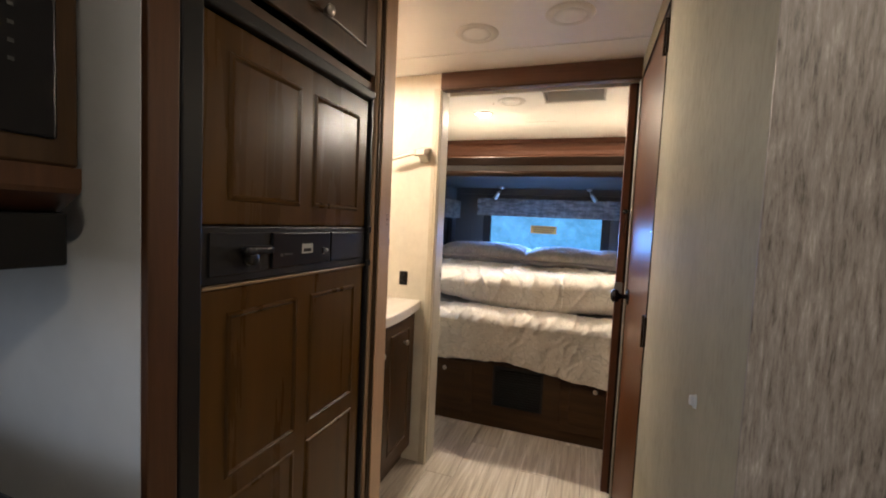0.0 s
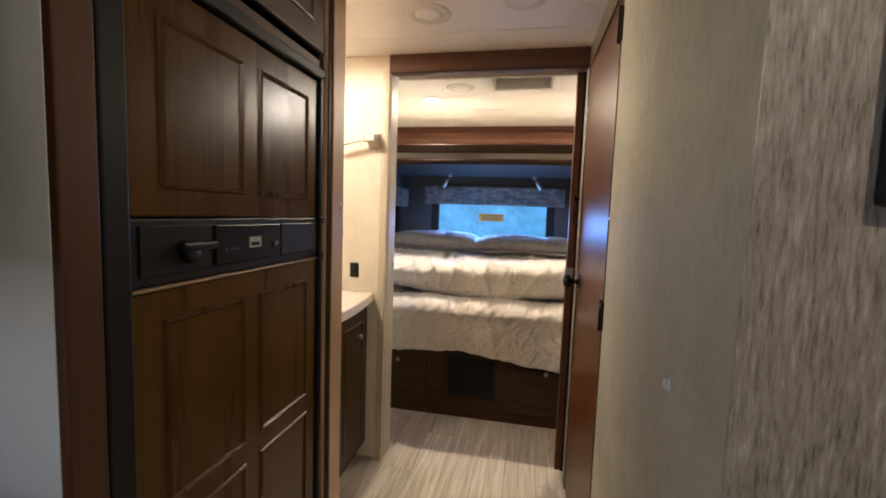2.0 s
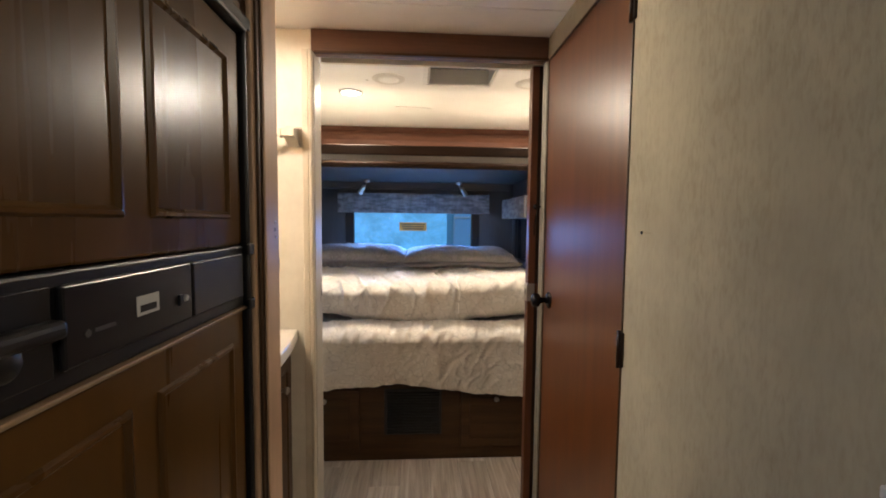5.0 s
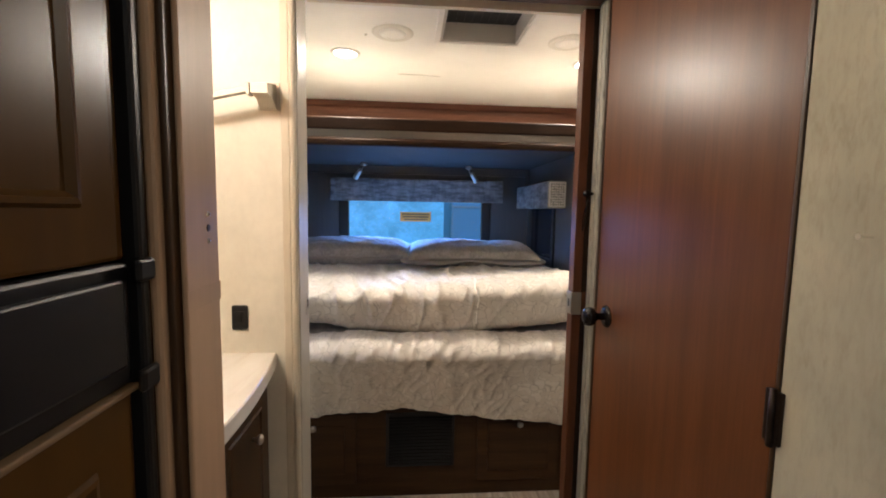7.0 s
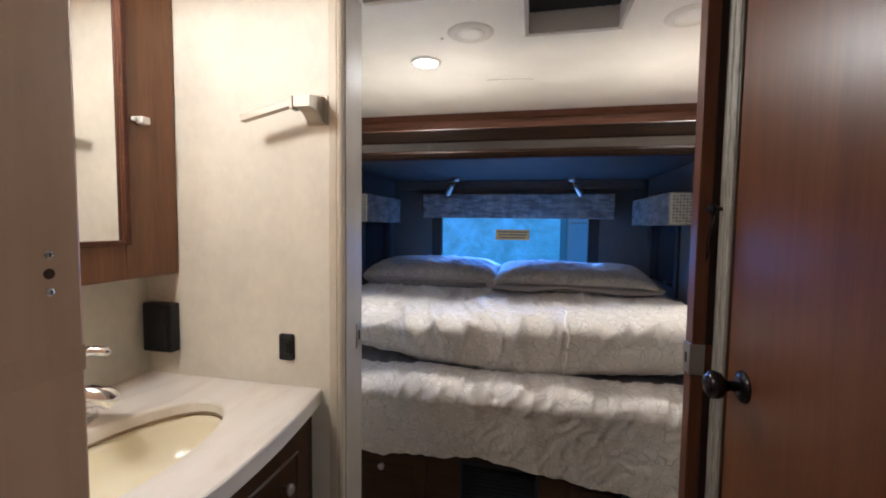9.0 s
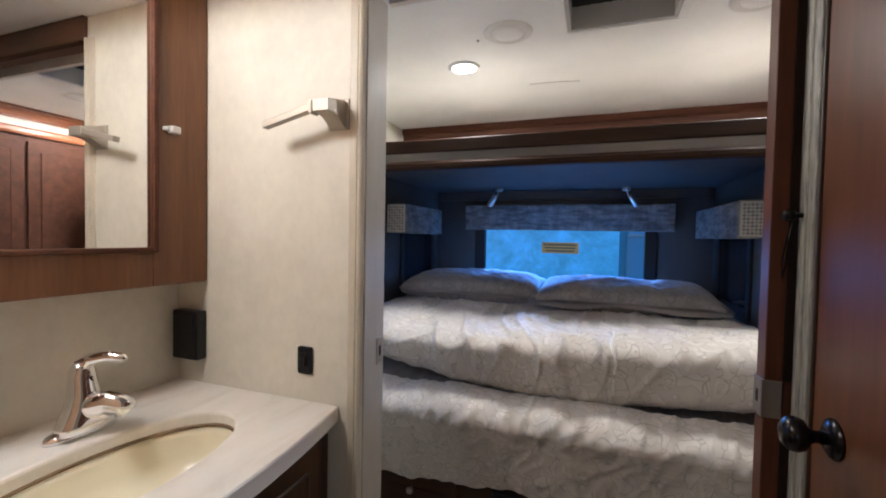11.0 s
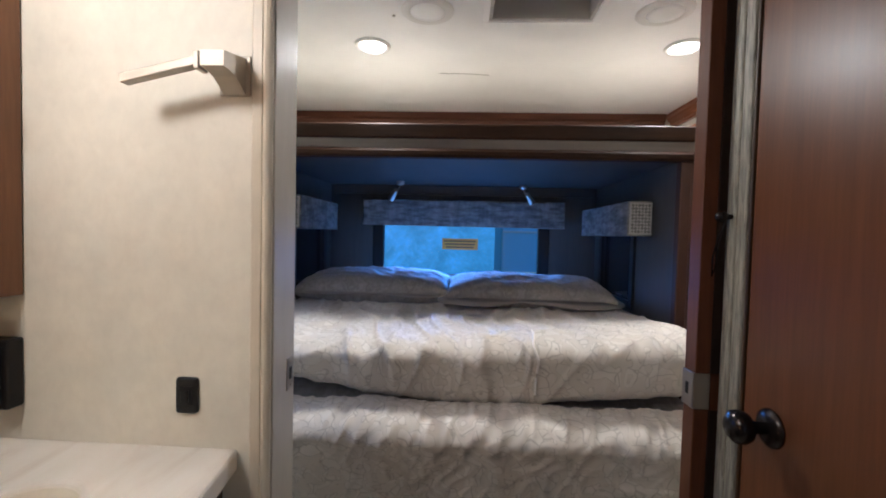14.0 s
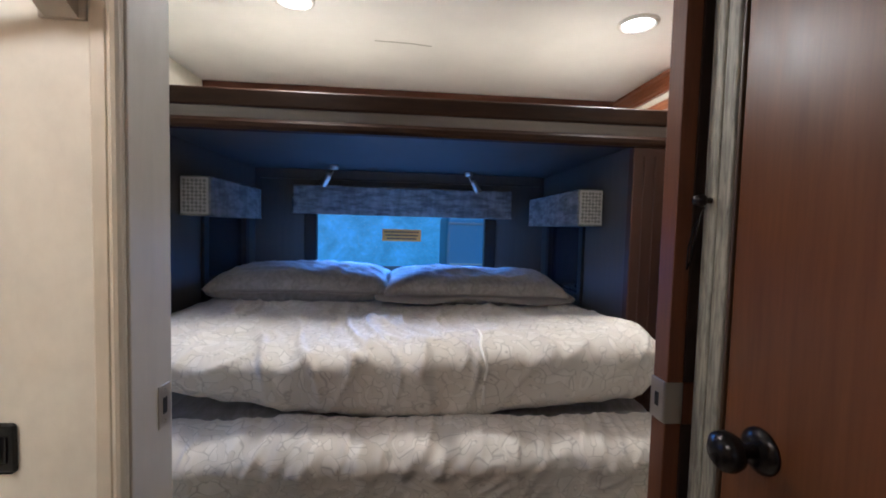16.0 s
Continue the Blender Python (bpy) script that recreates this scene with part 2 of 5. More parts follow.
_edge = mix(M_QUILT, ramp(M_QUILT, _scroll, [(0.38, K), (0.48, W), (0.54, K)]), _vein, 1.0, "LIGHTEN")
_thread = noise_tex(M_QUILT, coords(M_QUILT, (500, 500, 500)), 1.0, 2)
_patch = noise_tex(M_QUILT, _vec, 4, 3)
_base = mix(M_QUILT, (0.60, 0.55, 0.478), (0.655, 0.61, 0.54), _leaf)
_c1 = mix(M_QUILT, _base, (0.56, 0.515, 0.45), ramp(M_QUILT, _patch, [(0.45, (0, 0, 0)), (0.65, (0.6, 0.6, 0.6))]))
_c2 = mix(M_QUILT, _c1, (0.36, 0.325, 0.275), mix(M_QUILT, (0, 0, 0), _edge, 0.85))
put_colour(M_QUILT, _c2)
bump(M_QUILT, _thread, 0.08, 0.0008)
bump(M_QUILT, _leaf, 0.15, 0.0008)
bump(M_QUILT, noise_tex(M_QUILT, coords(M_QUILT, (26, 14, 14)), 1.0, 3, 0.55, 0.8), 0.55, 0.006)
_mono = _n.new("ShaderNodeRGBToBW")
_l.new(_leaf, _mono.inputs[0])
rough_by(M_QUILT, _mono.outputs[0], 0.60, 0.46)

M_PILLOW = mat("grey cotton pillowcase", (0.40, 0.375, 0.35), 0.6)
_p = nodes(M_PILLOW)[2]
_p.inputs["Sheen Weight"].default_value = 0.2
_a = noise_tex(M_PILLOW, coords(M_PILLOW, (30, 8, 30)), 1.0, 4, 0.6, 1.5)
put_colour(M_PILLOW, ramp(M_PILLOW, _a, [(0.35, (0.18, 0.168, 0.158)), (0.65, (0.265, 0.248, 0.235))]))
bump(M_PILLOW, _a, 0.35, 0.004)
M_FRINGE = mat("darker pillow edge", (0.22, 0.20, 0.19), 0.7)

# valance cloth: plaid of pale and grey bars
M_VAL = mat("grey woven valance cloth", (0.3, 0.3, 0.29), 0.7)
_a = noise_tex(M_VAL, coords(M_VAL, (11, 11, 40)), 1.0, 3, 0.6)
_b = noise_tex(M_VAL, coords(M_VAL, (40, 40, 9)), 1.2, 3, 0.6)
_f = noise_tex(M_VAL, coords(M_VAL, (300, 300, 300)), 1.0, 2)
_c = ramp(M_VAL, _a, [(0.38, (0.11, 0.107, 0.10)), (0.6, (0.25, 0.243, 0.228))])
_d = ramp(M_VAL, _b, [(0.4, (0.75, 0.75, 0.74)), (0.6, (1, 1, 1))])
put_colour(M_VAL, mix(M_VAL, _c, _d, 1.0, "MULTIPLY"))
bump(M_VAL, _f, 0.2, 0.001)
M_LATTICE = mat("dark lattice print", (0.16, 0.155, 0.145), 0.7)
M_VALPALE = mat("pale valance end cloth", (0.38, 0.365, 0.34), 0.7)
bump(M_VALPALE, noise_tex(M_VALPALE, coords(M_VALPALE, (300, 300, 300)), 1, 2), 0.2, 0.001)

M_GLASS = mat("window glass", (1, 1, 1), 0.0)
nodes(M_GLASS)[2].inputs["Transmission Weight"].default_value = 1.0
nodes(M_GLASS)[2].inputs["IOR"].default_value = 1.1
M_TINT = mat("dark tinted pane", (0.012, 0.014, 0.02), 0.06)
M_STICKER = mat("orange notice", (0.64, 0.25, 0.035), 0.5)
M_BARS = mat("dark print", (0.12, 0.06, 0.02), 0.6)
M_MESH = mat("dark vent screen", (0.025, 0.025, 0.027), 0.6)
M_DOORSHADE = mat("dark brown door shade", (0.018, 0.010, 0.006), 0.85, 0.0, 0.15)
M_SEAM = mat("pale seam thread", (0.84, 0.81, 0.75), 0.6)
bump(M_SEAM, noise_tex(M_SEAM, coords(M_SEAM, (400, 400, 400)), 1.0, 2), 0.3, 0.001)
# blue dusk light is put into the trailer's skin and trim colours
M_VANSKIN = mat("trailer skin in dusk blue", (0.07, 0.29, 0.60), 0.45)
bump(M_VANSKIN, noise_tex(M_VANSKIN, coords(M_VANSKIN, (1, 1, 9)), 2.0, 3), 0.2, 0.01)
M_VANTRIM = mat("trailer trim in dusk blue", (0.14, 0.30, 0.50), 0.5)
M_TEAL = mat("pale teal paint", (0.30, 0.52, 0.62), 0.3)


def glow(name, colour, strength):
    m = bpy.data.materials.new(name)
    m.use_nodes = True
    p = m.node_tree.nodes["Principled BSDF"]
    p.inputs["Base Color"].default_value = (*colour, 1)
    p.inputs["Emission Color"].default_value = (*colour, 1)
    p.inputs["Emission Strength"].default_value = strength
    return m


M_LIT = glow("lit lamp lens", (1.0, 0.90, 0.74), 14)
# backdrop glows: dusk light on sky and trees is put into its emission
M_BACK = glow("glowing dusk distance", (0.1, 0.3, 0.7), 1.0)
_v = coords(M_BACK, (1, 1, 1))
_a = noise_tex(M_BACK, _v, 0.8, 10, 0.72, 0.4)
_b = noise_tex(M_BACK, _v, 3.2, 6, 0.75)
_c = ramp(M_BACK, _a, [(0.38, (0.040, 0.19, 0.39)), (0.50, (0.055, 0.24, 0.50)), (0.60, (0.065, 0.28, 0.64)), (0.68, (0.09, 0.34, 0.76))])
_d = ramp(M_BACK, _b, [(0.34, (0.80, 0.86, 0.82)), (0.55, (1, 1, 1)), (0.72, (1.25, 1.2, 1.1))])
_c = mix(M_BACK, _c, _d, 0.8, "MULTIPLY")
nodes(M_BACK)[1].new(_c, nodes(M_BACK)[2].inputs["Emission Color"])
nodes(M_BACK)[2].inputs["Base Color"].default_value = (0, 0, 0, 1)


# ---- mesh helpers ----
BASE = {}


def thing(name, loc, label, category, group="", kind=""):
    ob = new(name)
    ob.empty_display_size = 0.05
    ob.location = loc
    BASE[ob.name] = Vector(loc)
    return tagged(ob, label, category, group, kind)


def part(name, bm, material, parent=None, label="", smooth=False):
    """One mesh from a bmesh in world metres, under a thing or a part."""
    me = bpy.data.meshes.new(name)
    off = BASE[parent.name] if parent else Vector((0, 0, 0))
    bmesh.ops.translate(bm, verts=bm.verts, vec=-off)
    bmesh.ops.recalc_face_normals(bm, faces=bm.faces)
    for f in bm.faces:
        f.smooth = smooth
    bm.to_mesh(me)
    bm.free()
    me.materials.append(material)
    ob = new(name, me)
    if parent:
        ob.parent = parent
    BASE[ob.name] = off
    if label:
        ob["label"] = label
    return ob


def setting(name, bm, material, label="", category=""):
    ob = part(name, bm, material)
    return tagged(ob, label, category, kind="structure")


def box(x0, x1, y0, y1, z0, z1, bevel=0.0, seg=2, bm=None):
    new_bm = bmesh.new()
    r = bmesh.ops.create_cube(new_bm, size=1)
    bmesh.ops.scale(new_bm, verts=new_bm.verts, vec=(x1 - x0, y1 - y0, z1 - z0))
    bmesh.ops.translate(new_bm, verts=new_bm.verts, vec=((x0 + x1) / 2, (y0 + y1) / 2, (z0 + z1) / 2))
    if bevel:
        bmesh.ops.bevel(new_bm, geom=new_bm.edges[:], offset=bevel, segments=seg, affect="EDGES", profile=0.5)
    if bm is None:
        return new_bm
    return join(bm, new_bm)


def join(a, b):
    me = bpy.data.meshes.new("tmp")
    b.to_mesh(me)
    b.free()
    a.from_mesh(me)
    bpy.data.meshes.remove(me)
    return a


def moved(bm, m):
    bmesh.ops.transform(bm, matrix=m, verts=bm.verts)
    return bm


def lathe(profile, n=28):
    """Turned about z: profile of (radius, height)."""
    bm = bmesh.new()
    rings = []
    for r, z in profile:
        if r < 1e-5:
            rings.append([bm.verts.new((0, 0, z))])
        else:
            rings.append([bm.verts.new((r * math.cos(2 * math.pi * i / n), r * math.sin(2 * math.pi * i / n), z)) for i in range(n)])
    for a, b in zip(rings, rings[1:]):
        for i in range(n):
            j = (i + 1) % n
            if len(a) == 1 and len(b) == 1:
                continue
            if len(a) == 1:
                bm.faces.new((a[0], b[i], b[j]))
            elif len(b) == 1:
                bm.faces.new((a[i], a[j], b[0]))
            else:
                bm.faces.new((a[i], a[j], b[j], b[i]))
    return bm


def extrude(profile, axis, a, b):
    """A closed outline drawn out along an axis: points are the two other coordinates in x, y, z order."""
    bm = bmesh.new()

    def at(p, s):
        v = list(p)
        v.insert("xyz".index(axis), s)
        return bm.verts.new(v)
    r0, r1 = [at(p, a) for p in profile], [at(p, b) for p in profile]
    n = len(profile)
    for i in range(n):
        j = (i + 1) % n
        bm.faces.new((r0[i], r0[j], r1[j], r1[i]))
    bm.faces.new(r0)
    bm.faces.new(r1[::-1])
    return bm


def tube(points, r, n=10, closed_ends=True):
    bm = bmesh.new()
    rings = []
    pts = [Vector(p) for p in points]
    rad = r if isinstance(r, (list, tuple)) else [r] * len(pts)
    for i, p in enumerate(pts):
        d = (pts[min(i + 1, len(pts) - 1)] - pts[max(i - 1, 0)]).normalized()
        up = Vector((0, 0, 1)) if abs(d.z) < 0.9 else Vector((1, 0, 0))
        u = d.cross(up).normalized()
        w = u.cross(d)
        rings.append([bm.verts.new(p + rad[i] * (math.cos(2 * math.pi * k / n) * u + math.sin(2 * math.pi * k / n) * w)) for k in range(n)])
    for a, b in zip(rings, rings[1:]):
        for i in range(n):
            bm.faces.new((a[i], a[(i + 1) % n], b[(i + 1) % n], b[i]))
    if closed_ends:
        bm.faces.new(rings[0][::-1])
        bm.faces.new(rings[-1])
    return bm


def framed_panel(plane, s, a0, a1, z0, z1, depth, stile, parent, material, name="door", panels=None, bevel=0.012):
    """A door leaf on x = s (facing +x) with raised panels: the leaf, and for each panel a moulding and a field."""
    leaf = part(name, box(s, s + depth, a0, a1, z0, z1, 0.004), material, parent)
    for (p0, p1, q0, q1) in panels or [(a0 + stile, a1 - stile, z0 + stile, z1 - stile)]:
        w = bevel
        bm = bmesh.new()
        f = s + depth + 0.0005
        outer = [(p0, q0), (p1, q0), (p1, q1), (p0, q1)]
        steps = [(0.0, 0.0), (0.25 * w, 0.004), (0.6 * w, 0.005), (w, -0.001), (w * 1.25, -0.0012)]
        loops = []
        for inset, h in steps:
            loops.append([bm.verts.new((f + h, u, v)) for u, v in ((p0 + inset, q0 + inset), (p1 - inset, q0 + inset), (p1 - inset, q1 - inset), (p0 + inset, q1 - inset))])
        for la, lb in zip(loops, loops[1:]):
            for i in range(4):
                bm.faces.new((la[i], la[(i + 1) % 4], lb[(i + 1) % 4], lb[i]))
        bm.faces.new(loops[-1])
        part("raised_panel", bm, material, leaf)
    return leaf


# ---- structure ----
ZC = 2.03      # hall ceiling
XR = 0.905     # hall wall with the bathroom door
XL = -0.645    # wall behind the vanity

setting("subfloor", box(-0.9, 2.45, -4.1, 2.0, -0.06, -0.006), M_JOINT, "dark joints of the plank floor", "floor")
VX0, VX1, VY0, VY1 = 0.44, 0.775, 0.235, 0.58      # roof vent well
bm = box(-0.9, 2.45, -4.1, VY0, ZC, ZC + 0.05)
box(-0.9, 2.45, VY1, 2.0, ZC, ZC + 0.05, bm=bm)
box(-0.9, VX0, VY0, VY1, ZC, ZC + 0.05, bm=bm)
box(VX1, 2.45, VY0, VY1, ZC, ZC + 0.05, bm=bm)
setting("ceiling", bm, M_CEIL, "white panelled ceiling of the trailer", "ceiling")
setting("ceiling_seam", box(-0.64, XR - 0.002, -0.215, -0.205, ZC - 0.004, ZC - 0.0005, 0.0015), M_CEIL, "thin seam strip across the hall ceiling", "trim")

# partition to the bedroom: left of the opening, above it, and the pocket at its other side
bm = box(-0.9, -0.008, 0.0, 0.104, 0, ZC - 0.001)
setting("wall_bedroom_partition", bm, M_CREAM, "cream mottled wall beside the bedroom opening", "wall")
setting("jamb", box(-0.012, -0.004, 0.0035, 0.108, 0, 1.944, 0.002), M_JAMB, "cream painted jamb of the bedroom opening", "trim")
setting("jamb_trim", extrude([(-0.0085, 0.003), (-0.0085, -0.006), (-0.011, -0.0105), (-0.016, -0.0125), (-0.021, -0.0105), (-0.0235, -0.006), (-0.025, -0.0025), (-0.027, -0.0025), (-0.0285, -0.005), (-0.046, -0.005), (-0.049, -0.0035), (-0.050, -0.0005), (-0.050, 0.0005), (-0.02, 0.003)], "z", 0, 1.955), M_TRIMCREAM, "cream ribbed edge strip beside the bedroom opening", "trim")
setting("lintel", box(-0.012, XR - 0.001, -0.014, 0.055, 1.947, ZC - 0.0015, 0.003), M_LINTEL, "brown wooden lintel over the bedroom opening", "trim")
setting("lintel_lip", box(-0.003, XR - 0.001, -0.019, 0.0, 1.938, 1.9465, 0.002), M_CAB_X, "dark lower lip of the lintel", "trim")
setting("wall_above_track", box(-0.0035, 2.3, 0.112, 0.13, 1.95, ZC - 0.001), M_CREAM, "wall strip above the sliding door", "wall")
setting("wall_pocket", box(XR + 0.031, 2.3, 0.035, 0.055, 0, ZC - 0.001), M_CREAM, "plain wall in front of the sliding door", "wall")
setting("wall_pocket_back", box(0.935, 2.3, 0.112, 0.13, 0, 1.9495), M_CREAM, "plain wall behind the sliding door", "wall")

# hall wall with the bathroom door in it
setting("wall_hall", box(XR, XR + 0.04, -1.445, -0.674, 0, ZC - 0.001), M_GREYWALL, "taupe grasscloth panelled hall wall", "wall")
setting("wall_over_door", box(XR + 0.001, XR + 0.04, -0.673, 0.034, 1.945, ZC - 0.001), M_GREYWALL, "taupe wall strip over the bathroom door", "wall")
bm = box(XR, 2.4, -1.449, -1.4455, 0, ZC - 0.001)
box(XR + 0.0415, 2.4, -1.4455, -1.405, 0, ZC - 0.001, bm=bm)
setting("wall_bark", bm, M_BARK, "living room wall in bark patterned grey paper", "wall")

# vanity recess
setting("wall_vanity", box(XL - 0.04, XL, -0.745, -0.0005, 0, ZC - 0.001), M_CREAM, "cream mottled wall behind the vanity", "wall")
setting("wall_partition_vanity", box(-0.9, 0.092, -0.79, -0.748, 0, ZC - 0.001), M_PARTEND, "taupe partition between refrigerator and vanity", "wall")
# far and hidden walls that close the place
setting("wall_kitchen_side", box(-0.9, -0.53, -1.93, -1.575, 0, ZC - 0.001), M_WHITEWALL, "off white kitchen wall", "wall")
bm = box(-0.9, -0.55, -4.1, -3.45, 0, ZC - 0.001)
box(-0.9, -0.55, -3.45, -2.55, 0, 1.1, bm=bm)
box(-0.9, -0.55, -3.45, -2.55, 1.7, ZC - 0.001, bm=bm)
box(-0.9, -0.55, -2.55, -1.931, 0, ZC - 0.001, bm=bm)
setting("wall_living_left", bm, M_WHITEWALL, "off white living room wall with a window opening", "wall")
setting("wall_living_back", box(-0.9, 2.45, -4.15, -4.1, 0, ZC), M_GREYWALL, "plain rear wall of the living room", "wall")
setting("wall_living_right", box(2.4, 2.45, -4.1, -1.4, 0, ZC - 0.001), M_GREYWALL, "plain side wall of the living room", "wall")
setting("wall_bath_right", box(2.3, 2.35, -1.4, 0.03, 0, ZC - 0.001), M_CREAM, "plain wall closing the bathroom", "wall")

# bedroom shell
BR, BL, BB = 1.575, -0.665, 1.668
bm = box(BL - 0.05, BL, 0.105, 0.27, 0, ZC - 0.001)
box(BL - 0.05, BL, 0.57, 2.0, 0, ZC - 0.001, bm=bm)
box(BL - 0.05, BL, 0.27, 0.57, 0, 1.0, bm=bm)
box(BL - 0.05, BL, 0.27, 0.57, 1.5, ZC - 0.001, bm=bm)
setting("wall_bedroom_left", bm, M_CREAM, "cream bedroom wall with a narrow window opening", "wall")
setting("wall_bedroom_right", box(BR, BR + 0.05, 0.131, 2.0, 0, ZC - 0.001), M_CREAM, "cream bedroom wall with a cherry cornice", "wall")
setting("wall_bedroom_back", box(BL, BR, BB, BB + 0.04, 1.74, ZC - 0.001), M_CREAM, "cream wall above the bed niche", "wall")
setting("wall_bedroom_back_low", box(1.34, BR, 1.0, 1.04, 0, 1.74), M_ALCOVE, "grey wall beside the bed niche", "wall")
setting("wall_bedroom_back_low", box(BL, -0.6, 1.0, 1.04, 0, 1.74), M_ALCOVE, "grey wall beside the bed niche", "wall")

# planks of the floor
PW, PL, G = 0.152, 0.914, 0.0016


def plank_mesh(length):
    bm = box(-PW / 2 + G / 2, PW / 2 - G / 2, 0, length - G, -0.008, 0, 0.0012, 1)
    me = bpy.data.meshes.new("plank")
    bm.to_mesh(me)
    bm.free()
    me.materials.append(M_PLANK)
    return me


def cornice(profile, axis, a, b, material, name, label):
    setting(name, extrude(profile, axis, a, b), material, label, "moulding")


# cornice under the bedroom ceiling, along the far wall and along the side wall
CP = [(0, 0), (0.018, 0), (0.020, 0.02), (0.030, 0.026), (0.034, 0.05), (0.048, 0.072), (0.052, 0.092), (0.066, 0.10), (0.068, 0.125), (0, 0.125)]
cornice([(BB - u, 1.869 + 1.28 * v) for u, v in CP], "x", BL + 0.001, BR - 0.075, M_CHERRY, "cornice_far", "cherry crown moulding above the bed niche")
cornice([(BR - u, 1.967 + 0.5 * v) for u, v in CP], "y", 0.14, BB - 0.02, M_CHERRY_Y, "cornice_side", "cherry crown moulding along the bedroom wall")
setting("trim_rail", extrude([(BR - u, v) for u, v in ((0, 1.87), (0.045, 1.87), (0.055, 1.885), (0.055, 1.905), (0.04, 1.918), (0, 1.918))], "y", 0.14, BB - 0.02), M_CHERRY_Y, "cherry rail under the bedroom cornice", "moulding")
setting("trim_picture_rail", box(BL + 0.001, BR - 0.075, BB - 0.03, BB - 0.001, 1.76, 1.868, 0.003), M_CHERRY, "cherry board under the crown moulding", "moulding")

# ---- bed niche: a slide-out box with header, posts, side walls and ceiling ----
NF, NB, NL, NR, NZ = 0.775, 1.776, -0.465, 1.185, 1.61
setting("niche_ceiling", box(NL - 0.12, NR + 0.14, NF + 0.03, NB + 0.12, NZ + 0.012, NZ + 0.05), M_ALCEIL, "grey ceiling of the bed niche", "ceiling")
# top is out of view, coloured pale to bounce downlight onto the ceiling
setting("niche_bounce_top", box(NL - 0.12, NR + 0.14, NF + 0.012, NB - 0.28, 1.70, 1.738), M_JAMB, "unseen top of the bed niche, pale to bounce lamp light", "shelf")
setting("niche_header_upper", extrude([(NF - 0.010, 1.684), (NF - 0.013, 1.690), (NF - 0.013, 1.736), (NF - 0.009, 1.741), (NF + 0.012, 1.741), (NF + 0.012, 1.684)], "x", NL - 0.13, NR + 0.15), M_HEADER, "dark wooden header over the bed niche", "moulding")
setting("niche_header_band", box(NL - 0.13, NR + 0.15, NF - 0.004, NF + 0.02, 1.648, 1.684), M_BAND, "grey beige band of the niche header", "moulding")
setting("niche_header_lower", extrude([(NF - 0.012, 1.612), (NF - 0.016, 1.622), (NF - 0.016, 1.636), (NF - 0.008, 1.648), (NF + 0.02, 1.648), (NF + 0.02, 1.612)], "x", NL - 0.13, NR + 0.15), M_HEADER, "dark wooden lower moulding of the niche header", "moulding")
for a, b in ((NR - 0.012, NR + 0.15), (NL - 0.13, NL + 0.012)):
    bm = box(a, b, NF - 0.006, NF + 0.03, 0.0, 1.6115, 0.004)
    w = (b - a) / 4
    for k in range(1, 4):
        box(a + k * w - 0.004, a + k * w + 0.004, NF - 0.010, NF - 0.005, 0.05, 1.58, 0.002, bm=bm)
    setting("niche_post", bm, M_POST, "cherry post with fine flutes beside the bed niche", "moulding")
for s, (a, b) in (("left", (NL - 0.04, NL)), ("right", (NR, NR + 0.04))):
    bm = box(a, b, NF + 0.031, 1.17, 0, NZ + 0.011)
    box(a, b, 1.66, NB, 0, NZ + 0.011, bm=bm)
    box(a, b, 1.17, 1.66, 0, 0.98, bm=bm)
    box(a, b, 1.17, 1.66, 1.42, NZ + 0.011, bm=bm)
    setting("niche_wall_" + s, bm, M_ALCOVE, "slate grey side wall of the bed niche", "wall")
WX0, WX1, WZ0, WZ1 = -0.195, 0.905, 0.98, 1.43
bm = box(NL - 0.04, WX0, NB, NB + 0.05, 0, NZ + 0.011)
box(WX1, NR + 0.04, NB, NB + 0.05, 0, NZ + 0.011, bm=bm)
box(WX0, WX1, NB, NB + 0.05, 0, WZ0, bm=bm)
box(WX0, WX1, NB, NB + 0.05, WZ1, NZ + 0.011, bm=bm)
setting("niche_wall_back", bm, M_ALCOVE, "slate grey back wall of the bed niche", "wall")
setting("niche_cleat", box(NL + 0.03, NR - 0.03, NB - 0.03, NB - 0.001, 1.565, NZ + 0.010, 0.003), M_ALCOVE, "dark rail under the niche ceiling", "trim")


def window(x0, x1, z0, z1, y, number):
    w = thing("window_%d" % number, ((x0 + x1) / 2, y, z0), "wide bed window with dark frame looking into dusk", "window", kind="structure")
    for a, b, c, d in ((x0, x0 + 0.068, z0, z1), (x1 - 0.068, x1, z0, z1), (x0 + 0.0685, x1 - 0.0685, z0, z0 + 0.05), (x0 + 0.0685, x1 - 0.0685, z1 - 0.05, z1)):
        part("window_frame", box(a, b, y - 0.008, y + 0.04, c, d, 0.004), M_BLACK, w)
    g = part("pane", box(x0 + 0.0685, x1 - 0.0685, y + 0.015, y + 0.018, z0 + 0.05, z1 - 0.05), M_GLASS, w)
    g.visible_shadow = False
    return w


window(WX0, WX1, WZ0, WZ1, NB, 1)
notice = thing("notice_sticker", (0.355, NB + 0.012, 1.228), "small orange warning notice stuck on the window glass", "sticker")
part("sheet", box(0.243, 0.467, NB + 0.0115, NB + 0.0125, 1.228, 1.297), M_STICKER, notice)
for k, (u, v, zz) in enumerate(((0.255, 0.455, 1.281), (0.262, 0.448, 1.262), (0.268, 0.440, 1.243))):
    part("text_bar", box(u, v, NB + 0.0105, NB + 0.0112, zz - 0.0045, zz + 0.0045), M_BARS, notice)


